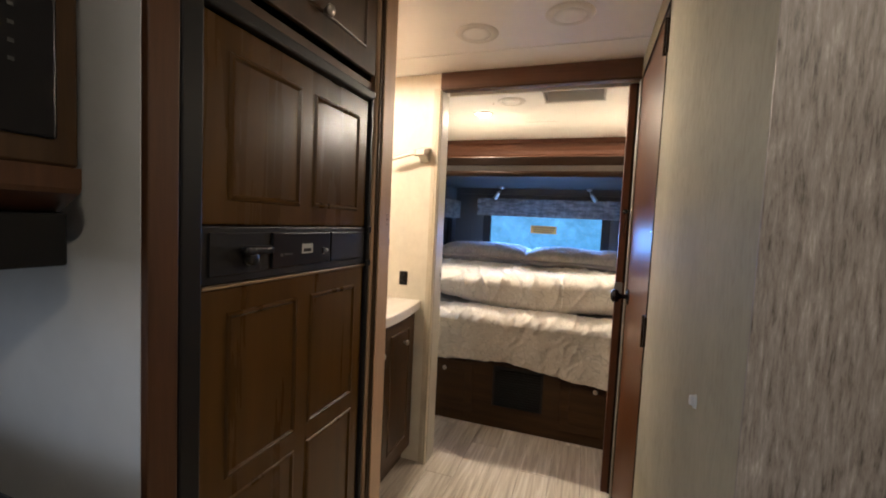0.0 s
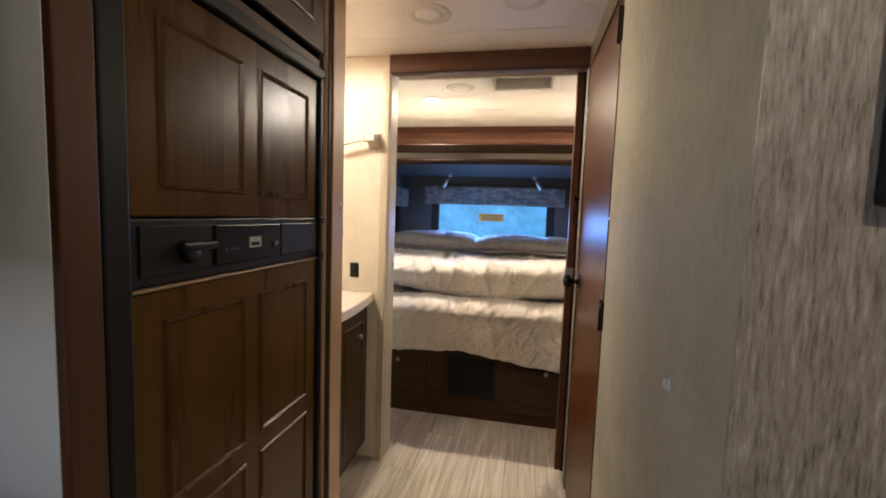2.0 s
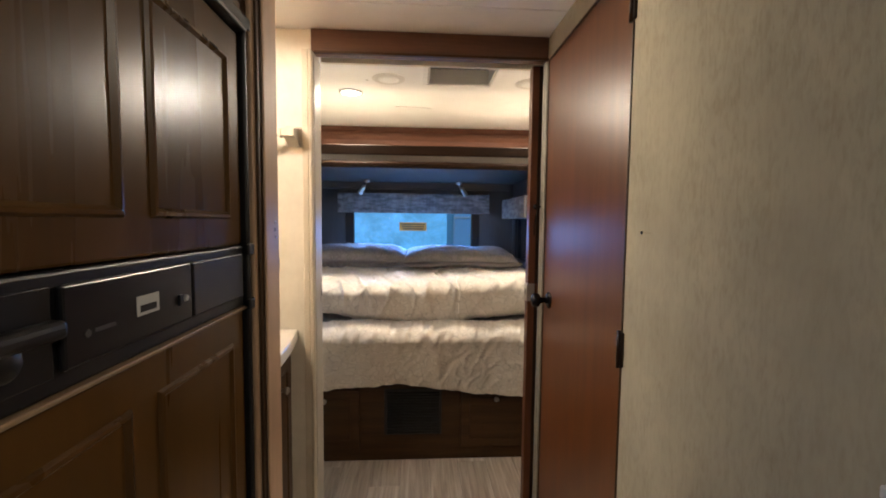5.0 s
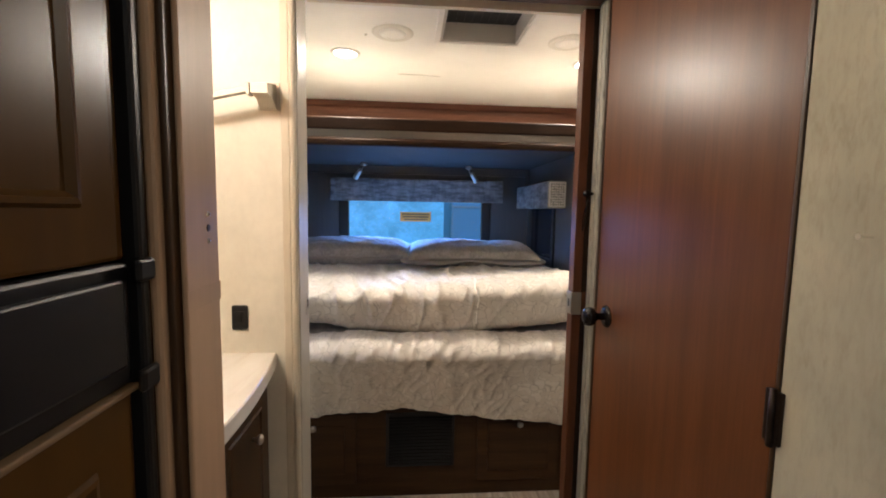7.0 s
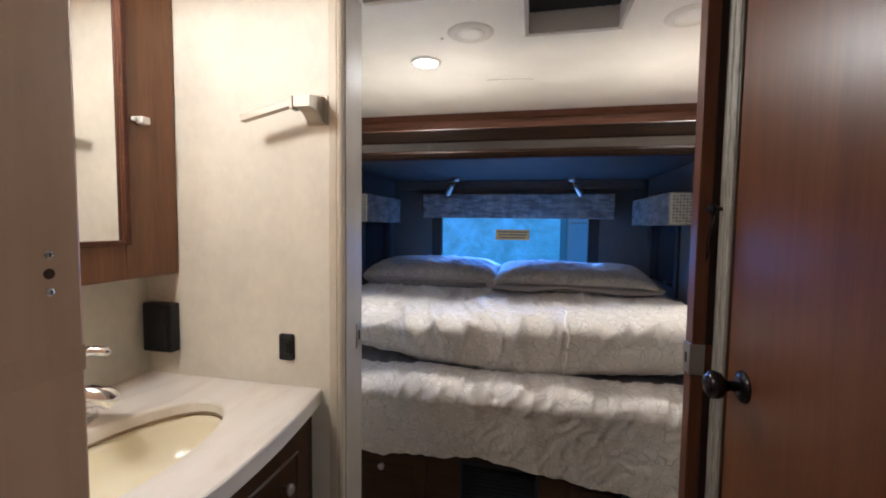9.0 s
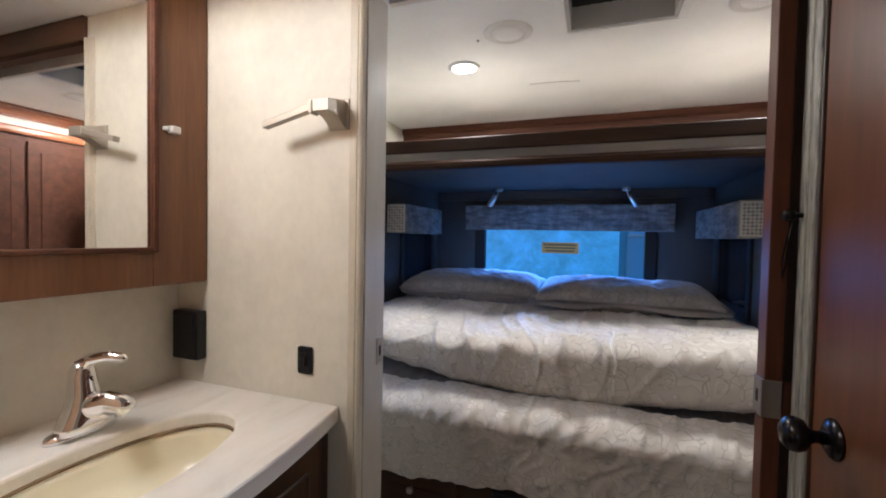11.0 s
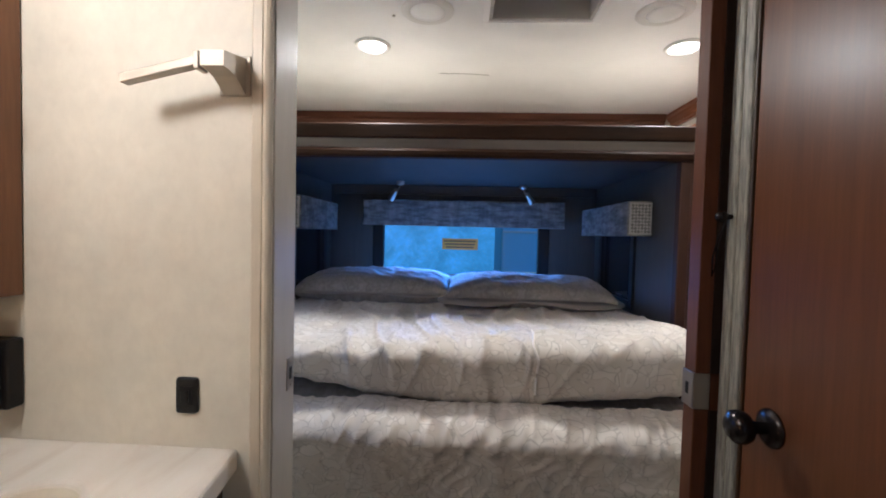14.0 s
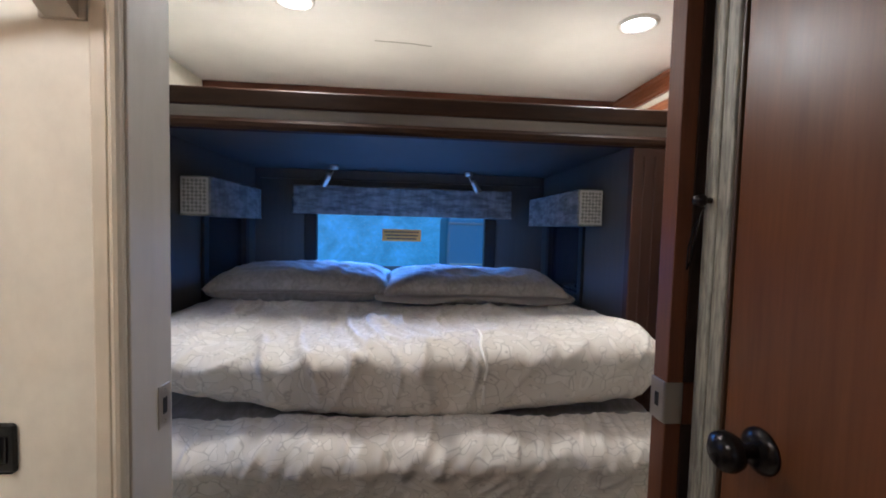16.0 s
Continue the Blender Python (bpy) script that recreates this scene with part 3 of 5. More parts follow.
def side_window(x, sign, number):
    w = thing("window_%d" % number, (x, 1.415, 0.98), "narrow dark tinted window in the side of the bed niche", "window", kind="structure")
    xa, xb = sorted((x - sign * 0.012, x + sign * 0.03))
    for a, b, c, d in ((1.17, 1.215, 0.98, 1.42), (1.615, 1.66, 0.98, 1.42), (1.2155, 1.6145, 0.98, 1.02), (1.2155, 1.6145, 1.38, 1.42)):
        part("window_frame", box(xa, xb, a, b, c, d, 0.003), M_BLACK, w)
    xp = sorted((x + sign * 0.012, x + sign * 0.018))
    part("pane", box(xp[0], xp[1], 1.2155, 1.6145, 1.02, 1.38), M_TINT, w)
    part("latch", box(*sorted((x - sign * 0.02, x - sign * 0.0125)), 1.27, 1.35, 1.035, 1.045, 0.002), M_BLACK, w)


side_window(NR, 1, 2)
side_window(NL, -1, 3)


def valance(loc, label, x0, x1, y0, y1, z0, z1, ends):
    v = thing("window_valance", loc, label, "valance")
    part("cloth_box", box(x0, x1, y0, y1, z0, z1, 0.008, 3), M_VAL, v)
    part("hem", box(x0 - 0.001, x1 + 0.001, y0 - 0.001, y1 + 0.001, z0 - 0.001, z0 + 0.006, 0.002), M_VAL, v)
    if ends == "y":
        e = part("end_panel", box(x0 + 0.006, x1 - 0.006, y0 - 0.004, y0 - 0.0005, z0 + 0.006, z1 - 0.006, 0.001), M_VALPALE, v, "pale end with dark lattice print")
        bm = bmesh.new()
        nx, nz = 6, 9
        for i in range(nx):
            for k in range(nz):
                cx = x0 + 0.012 + (i + 0.5) * (x1 - x0 - 0.024) / nx
                cz = z0 + 0.012 + (k + 0.5) * (z1 - z0 - 0.024) / nz
                h = 0.0052 if (i + k) % 3 else 0.0036
                d = box(-h, h, -0.0009, 0.0, -h, h)
                join(bm, moved(d, pose(cx, y0 - 0.0042, cz, 0, 45, 0)))
        part("lattice_print", bm, M_LATTICE, e)
    return v


valance((0.36, NB, 1.37), "wide grey woven valance box over the bed window", -0.245, 0.98, NB - 0.075, NB - 0.002, 1.372, 1.53, "")
valance((1.13, 1.3, 1.335), "grey woven valance box with lattice end over a side window", 1.078, NR - 0.001, 1.005, 1.70, 1.335, 1.485, "y")
valance((-0.41, 1.3, 1.335), "grey woven valance box with lattice end over a side window", NL + 0.001, -0.352, 1.005, 1.55, 1.335, 1.485, "y")


def reading_lamp(x, y, tilt):
    s = thing("reading_lamp", (x, y, 1.60), "small chrome swivel reading lamp under the niche ceiling", "lamp", "reading lamps over the pillows")
    part("base", moved(lathe([(0, 0.022), (0.022, 0.022), (0.024, 0.014), (0.02, 0), (0, 0)], 20), Matrix.Translation((x, y, 1.60))), M_NICKEL, s, smooth=True)
    part("stem", tube([(x, y, 1.605), (x + tilt * 0.01, y - 0.008, 1.575), (x + tilt * 0.025, y - 0.012, 1.56)], 0.005, 8), M_NICKEL, s, smooth=True)
    part("shade", moved(lathe([(0, 0.04), (0.012, 0.04), (0.014, 0.03), (0.019, -0.03), (0.017, -0.032), (0.012, 0.02), (0, 0.02)], 20), pose(x + tilt * 0.038, y - 0.02, 1.54, 25, -tilt * 35, 0)), M_NICKEL, s, smooth=True)


reading_lamp(0.005, 1.57, -1)
reading_lamp(0.72, 1.66, 1)


# ---- ceiling fittings ----
def downlight(x, y, z=ZC):
    d = thing("downlight", (x, y, z), "round lit ceiling downlight with white rim", "ceiling light", "ceiling downlights")
    part("rim", moved(lathe([(0.05, -0.002), (0.052, -0.008), (0.06, -0.010), (0.066, -0.006), (0.068, 0), (0.05, 0)], 32), Matrix.Translation((x, y, z))), M_WHITEPL, d, smooth=True)
    part("lens", moved(lathe([(0, -0.005), (0.03, -0.0045), (0.0495, -0.002), (0.0495, 0), (0, 0)], 32), Matrix.Translation((x, y, z))), M_LIT, d, smooth=True)


for _name, x, y, _watts in LAMPS:
    downlight(x, y)


def speaker(x, y):
    s = thing("ceiling_speaker", (x, y, ZC), "round white flush speaker in the ceiling", "speaker", "ceiling speakers")
    part("rim", moved(lathe([(0.055, -0.005), (0.06, -0.007), (0.074, -0.0065), (0.083, -0.002), (0.085, 0), (0.055, 0)], 36), Matrix.Translation((x, y, ZC))), M_WHITEPL, s, smooth=True)
    part("grille", moved(lathe([(0, -0.007), (0.03, -0.0068), (0.054, -0.005), (0.054, 0), (0, 0)], 36), Matrix.Translation((x, y, ZC))), M_CEIL, s, smooth=True)


for x, y in ((0.243, 0.525), (0.985, 0.535), (0.266, -0.38), (0.62, -0.45)):
    speaker(x, y)

vent = thing("ceiling_vent", (0.6, 0.41, ZC), "square recessed roof vent with pale well and dark screen", "vent")
T = 0.012
for a, b, c, d in ((VX0, VX1, VY1 - T, VY1), (VX0, VX1, VY0, VY0 + T), (VX0, VX0 + T, VY0 + T, VY1 - T), (VX1 - T, VX1, VY0 + T, VY1 - T)):
    part("well_side", box(a + 0.0005, b - 0.0005, c + 0.0005, d - 0.0005, ZC - 0.002, ZC + 0.085), M_VENT, vent)
for a, b, c, d in ((VX0 - 0.022, VX1 + 0.03, VY1, VY1 + 0.022), (VX0 - 0.022, VX1 + 0.03, VY0 - 0.022, VY0), (VX0 - 0.022, VX0, VY0, VY1), (VX1, VX1 + 0.03, VY0, VY1)):
    part("flange", box(a, b, c, d, ZC - 0.007, ZC - 0.0005, 0.002), M_CEIL, vent)
part("screen", box(VX0 + T, VX1 - T, VY0 + T, VY1 - T, ZC + 0.074, ZC + 0.078), M_MESH, vent, "dark mesh screen")
for k in range(9):
    xx = VX0 + 0.03 + k * 0.034
    part("screen_bar", box(xx, xx + 0.004, VY0 + T, VY1 - T, ZC + 0.0705, ZC + 0.0735), M_BLACK, vent)
pin = thing("ceiling_screw", (0.13, 0.55, ZC), "tiny bright screw head in the bedroom ceiling", "screw")
part("head", moved(lathe([(0, -0.004), (0.003, -0.003), (0.005, 0)], 12), Matrix.Translation((0.13, 0.55, ZC - 0.0003))), M_CHROME, pin, smooth=True)
setting("ceiling_crack", tube([(0.25, 1.03, ZC - 0.0005), (0.38, 1.035, ZC - 0.0008), (0.47, 1.05, ZC - 0.0005)], 0.0012, 5), M_BAND, "fine crack in the bedroom ceiling", "crack")

# ---- bedroom sliding door, jamb plates, corner strips ----
sd = thing("door_1", (1.3, 0.083, 0.04), "cherry sliding door pushed back into its pocket", "door", kind="structure")
part("leaf", box(0.864, 1.66, 0.064, 0.106, 0.04, 1.946, 0.002), M_EDGE, sd)
# dark strips paint the shade on the door's hall face beside the pocket
part("shade_strip", box(0.892, 0.934, 0.0585, 0.0635, 0.04, 0.9705, 0.001), M_DOORSHADE, sd, "dark strip standing in for shade on the door face")
part("shade_strip", box(0.892, 0.934, 0.0585, 0.0635, 1.0485, 1.944, 0.001), M_DOORSHADE, sd, "dark strip standing in for shade on the door face")
lp = part("latch_plate", box(0.8595, 0.8635, 0.0655, 0.1045, 0.972, 1.047, 0.001), M_NICKEL, sd, "worn metal latch plate")
part("latch_plate_side", box(0.8595, 0.893, 0.0612, 0.0635, 0.972, 1.047, 0.001), M_NICKEL, sd)
part("latch_hole", box(0.8587, 0.8594, 0.079, 0.090, 0.997, 1.022), M_BLACK, lp)
st = thing("strike_plate", (-0.004, 0.083, 0.97), "small metal strike plate in the cream jamb", "strike plate")
part("plate", box(-0.0038, -0.002, 0.067, 0.099, 0.97, 1.041, 0.0006), M_NICKEL, st)
part("slot", box(-0.0019, -0.0012, 0.078, 0.089, 0.992, 1.019), M_BLACK, st)
for z in (0.979, 1.032):
    part("screw", moved(lathe([(0, 0.001), (0.003, 0.0008), (0.0034, 0)], 10), pose(-0.0019, 0.083, z, 0, 90, 0)), M_CHROME, st)
setting("corner_strip", box(XR - 0.004, XR + 0.03, -0.0115, 0.0165, 0, 1.9445, 0.004), M_STRIP, "weathered grey strip beside the bathroom door", "trim")
setting("corner_strip", box(XR - 0.004, XR + 0.03, 0.0185, 0.048, 0, 1.9445, 0.004), M_STRIP, "weathered grey strip beside the bathroom door", "trim")
hook = thing("coat_hook", (XR - 0.004, 0.030, 1.37), "small dark bronze knob hook on the corner strip", "hook")
part("stem", tube([(XR - 0.0035, 0.030, 1.37), (XR - 0.02, 0.030, 1.37)], 0.005, 10), M_BRONZE, hook, smooth=True)
part("ball", moved(lathe([(0, 0.012), (0.006, 0.0105), (0.0105, 0.006), (0.012, 0), (0.0105, -0.006), (0.006, -0.0105), (0, -0.012)], 18), Matrix.Translation((XR - 0.024, 0.030, 1.37))), M_BRONZE, hook, smooth=True)
cord = thing("hook_cord", (XR - 0.02, 0.03, 1.24), "thin dark cord loop hanging from the hook", "cord")
part("loop", tube([(XR - 0.021, 0.022, 1.358), (XR - 0.022, 0.04, 1.33), (XR - 0.024, 0.052, 1.29), (XR - 0.022, 0.056, 1.25), (XR - 0.021, 0.048, 1.27), (XR - 0.022, 0.036, 1.32), (XR - 0.021, 0.024, 1.358)], 0.0015, 6), M_BRONZE, cord, smooth=True)

# ---- bathroom door ----
bd = thing("door_2", (XR, -0.35, 0), "closed cherry laminate bathroom door with bronze knob", "door", kind="structure")
part("leaf", box(XR + 0.003, XR + 0.035, -0.662, -0.019, 0.012, 1.936, 0.003), M_DOOR, bd)
part("edge_strip", box(XR - 0.003, XR + 0.03, -0.6725, -0.6655, 0, 1.944, 0.002), M_CAB, bd)
part("edge_strip", box(XR - 0.001, XR + 0.03, -0.0185, -0.0125, 0, 1.944, 0.002), M_CAB, bd)
part("head_strip", box(XR - 0.001, XR + 0.03, -0.665, -0.019, 1.9375, 1.944, 0.002), M_CAB, bd)
for z0, z1 in ((1.784, 1.878), (0.95, 1.036), (0.15, 0.24)):
    h = part("hinge", box(XR - 0.0065, XR + 0.0025, -0.682, -0.6525, z0, z1, 0.002), M_HINGE, bd, "dark hinge")
    part("pin", tube([(XR - 0.008, -0.669, z0 - 0.004), (XR - 0.008, -0.669, z1 + 0.004)], 0.005, 10), M_HINGE, h, smooth=True)
kp = part("rosette", moved(lathe([(0, 0.012), (0.02, 0.011), (0.032, 0.004), (0.033, 0), (0, 0)], 28), pose(XR + 0.003, -0.089, 1.005, 0, -90, 0)), M_BRONZE, bd, "dark bronze rosette", smooth=True)
part("knob", moved(lathe([(0, 0), (0.011, 0), (0.010, 0.02), (0.014, 0.03), (0.025, 0.036), (0.0285, 0.046), (0.027, 0.056), (0.018, 0.064), (0.006, 0.067), (0, 0.067)], 28), pose(XR - 0.002, -0.089, 1.005, 0, -90, 0)), M_BRONZE, kp, "dark bronze door knob", smooth=True)

plug = thing("wall_peg", (XR, -1.256, 1.02), "small cream plastic peg on the hall wall", "wall peg")
part("plate", moved(lathe([(0, 0.004), (0.006, 0.0035), (0.007, 0)], 16), pose(XR - 0.0003, -1.256, 1.018, 0, -90, 0) @ Matrix.Diagonal((1.7, 1, 1, 1))), M_WHITEPL, plug, smooth=True)
part("tongue", box(XR - 0.010, XR - 0.0035, -1.260, -1.252, 1.012, 1.028, 0.003), M_WHITEPL, plug)
nail = thing("picture_nail", (XR, -0.778, 1.284), "bright nail sticking out of the hall wall", "nail")
part("shank", tube([(XR - 0.0005, -0.778, 1.284), (XR - 0.02, -0.778, 1.285)], 0.0016, 8), M_CHROME, nail)
part("head", moved(lathe([(0, 0.001), (0.004, 0.001), (0.004, 0), (0, 0)], 12), pose(XR - 0.02, -0.778, 1.285, 0, -90, 0)), M_CHROME, nail)

# ---- wardrobe along the bedroom wall ----
wd = thing("wardrobe", (BR - 0.02, 0.6, 0), "built-in cherry wardrobe with panelled doors", "wardrobe")
part("front_frame", box(BR - 0.024, BR - 0.0005, 0.14, 0.995, 0, 1.868, 0.002), M_CHERRY, wd)
for a, b in ((0.17, 0.555), (0.575, 0.965)):
    d = part("door", box(BR - 0.040, BR - 0.0245, a, b, 0.12, 1.84, 0.003), M_CHERRY, wd)
    for c, e in ((0.18, 0.95), (1.01, 1.78)):
        part("raised_panel", box(BR - 0.046, BR - 0.0405, a + 0.06, b - 0.06, c, e, 0.005), M_CHERRY, d)
    part("knob", moved(lathe([(0, 0), (0.006, 0), (0.006, 0.010), (0.012, 0.014), (0.014, 0.021), (0.010, 0.026), (0, 0.027)], 18), pose(BR - 0.0405, (0.53 if a < 0.4 else 0.60), 1.0, 0, -90, 0)), M_NICKEL, d, smooth=True)

# ---- refrigerator in its cabinet ----
FX = 0.067
enc = thing("refrigerator_cabinet", (-0.25, -1.16, 0), "tall dark stained cabinet around the refrigerator", "cabinet")
part("side_panel", box(-0.53, FX - 0.006, -1.535, -1.505, 0, ZC - 0.002, 0.001), M_WHITEWALL, enc, "off white painted cabinet side")
part("stile", box(FX - 0.005, FX + 0.012, -1.536, -1.483, 0, ZC - 0.002, 0.003), M_STILE, enc)
part("side_panel", box(-0.53, FX - 0.006, -0.835, -0.793, 0, ZC - 0.002), M_CAB, enc)
part("back_panel", box(-0.56, -0.531, -1.535, -0.793, 0, ZC - 0.002), M_CAB, enc)
part("top_rail", box(FX - 0.02, FX + 0.004, -1.482, -0.836, 1.675, 1.70, 0.002), M_CAB_Y, enc)
td = framed_panel("x", FX + 0.002, -1.47, -0.85, 1.715, 2.015, 0.016, 0.06, enc, M_CAB, "door")
kn = lathe([(0, 0), (0.006, 0), (0.006, 0.010), (0.012, 0.014), (0.015, 0.021), (0.011, 0.027), (0, 0.028)], 18)
part("knob", moved(kn, pose(FX + 0.018, -1.115, 1.782, 0, 90, 0)), M_NICKEL, td, "brushed nickel knob", smooth=True)

fr = thing("refrigerator", (-0.2, -1.16, 0.05), "refrigerator with dark wood panel doors and black control strip", "refrigerator")
part("body", box(-0.50, FX - 0.025, -1.475, -0.84, 0.05, 1.67), M_BLACK, fr)
for a, b in ((-1.481, -1.438), (-0.852, -0.838)):
    part("frame_post", box(FX - 0.024, FX + 0.012, a, b, 0.05, 1.672, 0.004), M_BLACK, fr)
part("frame_head", box(FX - 0.02, FX + 0.020, -1.4375, -0.8525, 1.642, 1.672, 0.006), M_BLACK, fr)
framed_panel("x", FX - 0.012, -1.436, -0.856, 1.258, 1.640, 0.014, 0.06, fr, M_FRIDGE, "freezer_door",
             [(-1.376, -1.166, 1.305, 1.585), (-1.118, -0.905, 1.305, 1.585)], 0.013)
framed_panel("x", FX - 0.012, -1.436, -0.856, 0.10, 1.136, 0.014, 0.06, fr, M_FRIDGE, "fridge_door",
             [(-1.376, -1.166, 0.16, 0.70), (-1.118, -0.905, 0.16, 0.70), (-1.118, -0.905, 0.745, 1.085), (-1.376, -1.166, 0.745, 1.085)], 0.013)
part("door_trim", box(FX - 0.006, FX + 0.010, -1.437, -0.855, 1.1365, 1.1425, 0.002), M_PALE_EDGE, fr, "pale top edge of the lower door")
ctl = part("control_strip", box(FX - 0.012, FX + 0.004, -1.437, -0.855, 1.143, 1.256, 0.004), M_BLACK, fr, "black plastic control strip")
part("control_panel", box(FX + 0.0045, FX + 0.012, -1.262, -1.048, 1.163, 1.243, 0.003), M_GLOSSBLACK, ctl)
part("blank_panel", box(FX + 0.0045, FX + 0.011, -1.042, -0.872, 1.163, 1.243, 0.003), M_BLACK, ctl)
part("display", box(FX + 0.0122, FX + 0.0132, -1.165, -1.125, 1.192, 1.215), M_DISPLAY, ctl, "small grey display")
part("display_print", box(FX + 0.0134, FX + 0.0138, -1.16, -1.131, 1.196, 1.204), M_GLOSSBLACK, ctl)
part("switch", box(FX + 0.0122, FX + 0.016, -1.085, -1.076, 1.188, 1.203, 0.001), M_BLACK, ctl)
part("button", moved(lathe([(0, 0.004), (0.004, 0.003), (0.005, 0)], 12), pose(FX + 0.0122, -1.066, 1.196, 0, 90, 0)), M_DISPLAY, ctl)
part("mark", moved(lathe([(0, 0.0008), (0.004, 0.0006), (0.0042, 0)], 12), pose(FX + 0.0122, -1.235, 1.192, 0, 90, 0)), M_PRINT, ctl)
part("mark_bar", box(FX + 0.0122, FX + 0.0128, -1.226, -1.198, 1.191, 1.195), M_PRINT, ctl)
hd = part("handle_recess", box(FX + 0.0045, FX + 0.0075, -1.42, -1.268, 1.160, 1.243, 0.001), M_BLACK, ctl)
part("handle", box(FX + 0.009, FX + 0.028, -1.352, -1.272, 1.198, 1.216, 0.007, 3), M_BLACK, hd, "black plastic door latch")
part("handle_post", moved(lathe([(0, 0), (0.016, 0), (0.015, 0.012), (0.011, 0.016), (0, 0.016)], 20), pose(FX + 0.0078, -1.325, 1.192, 0, 90, 0)), M_BLACK, hd, smooth=True)
for z in (1.662, 1.25, 1.147):
    part("hinge_cap", box(FX + 0.0125, FX + 0.020, -0.866, -0.840, z - 0.012, z + 0.010, 0.004), M_BLACK, fr)

# partition edge: strips of trim and old latch holes
setting("partition_trim", box(0.0555, 0.0725, -0.848, -0.7905, 0, ZC - 0.002, 0.004), M_CAB, "dark strip beside the refrigerator", "trim")
setting("partition_trim", box(0.073, 0.085, -0.832, -0.7905, 0, ZC - 0.002, 0.004), M_PARTEND, "taupe strip beside the refrigerator", "trim")
setting("partition_trim", box(0.0855, 0.092, -0.825, -0.7905, 0, ZC - 0.002, 0.002), M_CAB, "dark groove strip on the partition edge", "trim")
setting("partition_end", box(0.0925, 0.0985, -0.812, -0.737, 0, ZC - 0.002, 0.003), M_PARTEND, "taupe laminate end of the partition", "trim")
lat = thing("latch_holes", (0.0987, -0.762, 1.28), "latch hole with two small screws in the partition edge", "latch plate")
part("hole", moved(lathe([(0, 0.0007), (0.0036, 0.0007), (0.0044, 0)], 16), pose(0.0987, -0.7625, 1.284, 0, 90, 0)), M_CAB, lat)
for z in (1.2995, 1.269):
    part("screw", moved(lathe([(0, 0.0016), (0.002, 0.0014), (0.0034, 0)], 12), pose(0.0987, -0.762, z, 0, 90, 0)), M_CHROME, lat, smooth=True)
tape = thing("clear_tape", (0.0987, -0.782, 1.205), "strip of clear tape on the partition edge", "tape")
part("strip", box(0.0987, 0.0991, -0.8115, -0.7375, 1.197, 1.2195, 0.0002), M_PARTEND, tape)

# ---- vanity ----
CT = 0.872
BC = Vector((-0.312, -0.40))
BA, BBs = 0.138, 0.262
van = thing("vanity_cabinet", (-0.35, -0.37, 0), "dark stained vanity cabinet with two doors", "cabinet")
part("body", box(XL + 0.002, -0.118, -0.744, -0.004, 0.09, CT - 0.20), M_CAB, van)
part("front_frame", box(-0.1175, -0.104, -0.744, -0.003, 0.085, CT - 0.041, 0.002), M_CAB, van)
part("toe_kick", box(XL + 0.05, -0.15, -0.744, -0.004, 0.0, 0.0895), M_CAB_Y, van)
for a, b, ky in ((-0.36, -0.05, -0.335), (-0.70, -0.385, -0.41)):
    d = framed_panel("x", -0.1035, a, b, 0.13, 0.80, 0.014, 0.05, van, M_CAB, "door")
    kn = lathe([(0, 0), (0.006, 0), (0.006, 0.010), (0.012, 0.014), (0.014, 0.021), (0.010, 0.026), (0, 0.027)], 18)
    ky = -0.165 if a > -0.5 else ky
    part("knob", moved(kn, pose(-0.089, ky, 0.69, 0, 90, 0)), M_NICKEL, d, "brushed nickel knob", smooth=True)


def counter_edge(y):
    s = max(0.0, min(1.0, -y / 0.74))
    return -0.078 + 0.036 * math.sin(math.pi * s)


def worktop():
    bm = bmesh.new()
    n = 72
    x0, y0, y1 = XL + 0.001, -0.743, -0.002
    rings = []
    for i in range(n):
        a = 2 * math.pi * i / n
        c, s = math.cos(a), math.sin(a)
        inner = (BC.x + BA * c, BC.y + BBs * s)
        # reach the outline along the same angle
        best = 9.0
        if c < 0:
            best = min(best, (x0 - BC.x) / c)
        if s > 1e-6:
            best = min(best, (y1 - BC.y) / s)
        if s < -1e-6:
            best = min(best, (y0 - BC.y) / s)
        if c > 0:
            t = 0.1
            for _ in range(30):
                t = (counter_edge(BC.y + t * s) - BC.x) / c if c > 1e-3 else best
                t = min(t, best)
            best = min(best, t)
        rings.append((inner, (BC.x + best * c, BC.y + best * s)))
    # corner points snapped onto the outline
    for cx, cy in ((x0, y1), (x0, y0), (counter_edge(y1), y1), (counter_edge(y0), y0)):
        k = min(range(n), key=lambda i: (rings[i][1][0] - cx) ** 2 + (rings[i][1][1] - cy) ** 2)
        rings[k] = (rings[k][0], (cx, cy))
    rows = []
    for inner, outer in rings:
        ox, oy = outer
        ix, iy = inner
        dx, dy = ix - BC.x, iy - BC.y
        rows.append([bm.verts.new(p) for p in (
            (ix, iy, CT - 0.034), (ix, iy, CT - 0.008), (ix + dx * 0.012, iy + dy * 0.012, CT - 0.003), (ix + dx * 0.04, iy + dy * 0.04, CT),
            (ox, oy, CT), (ox, oy, CT - 0.004), (ox, oy, CT - 0.040))])
    for i in range(n):
        a, b = rows[i], rows[(i + 1) % n]
        for k in range(6):
            bm.faces.new((a[k], a[k + 1], b[k + 1], b[k]))
        bm.faces.new((a[6], a[0], b[0], b[6]))
    return bm


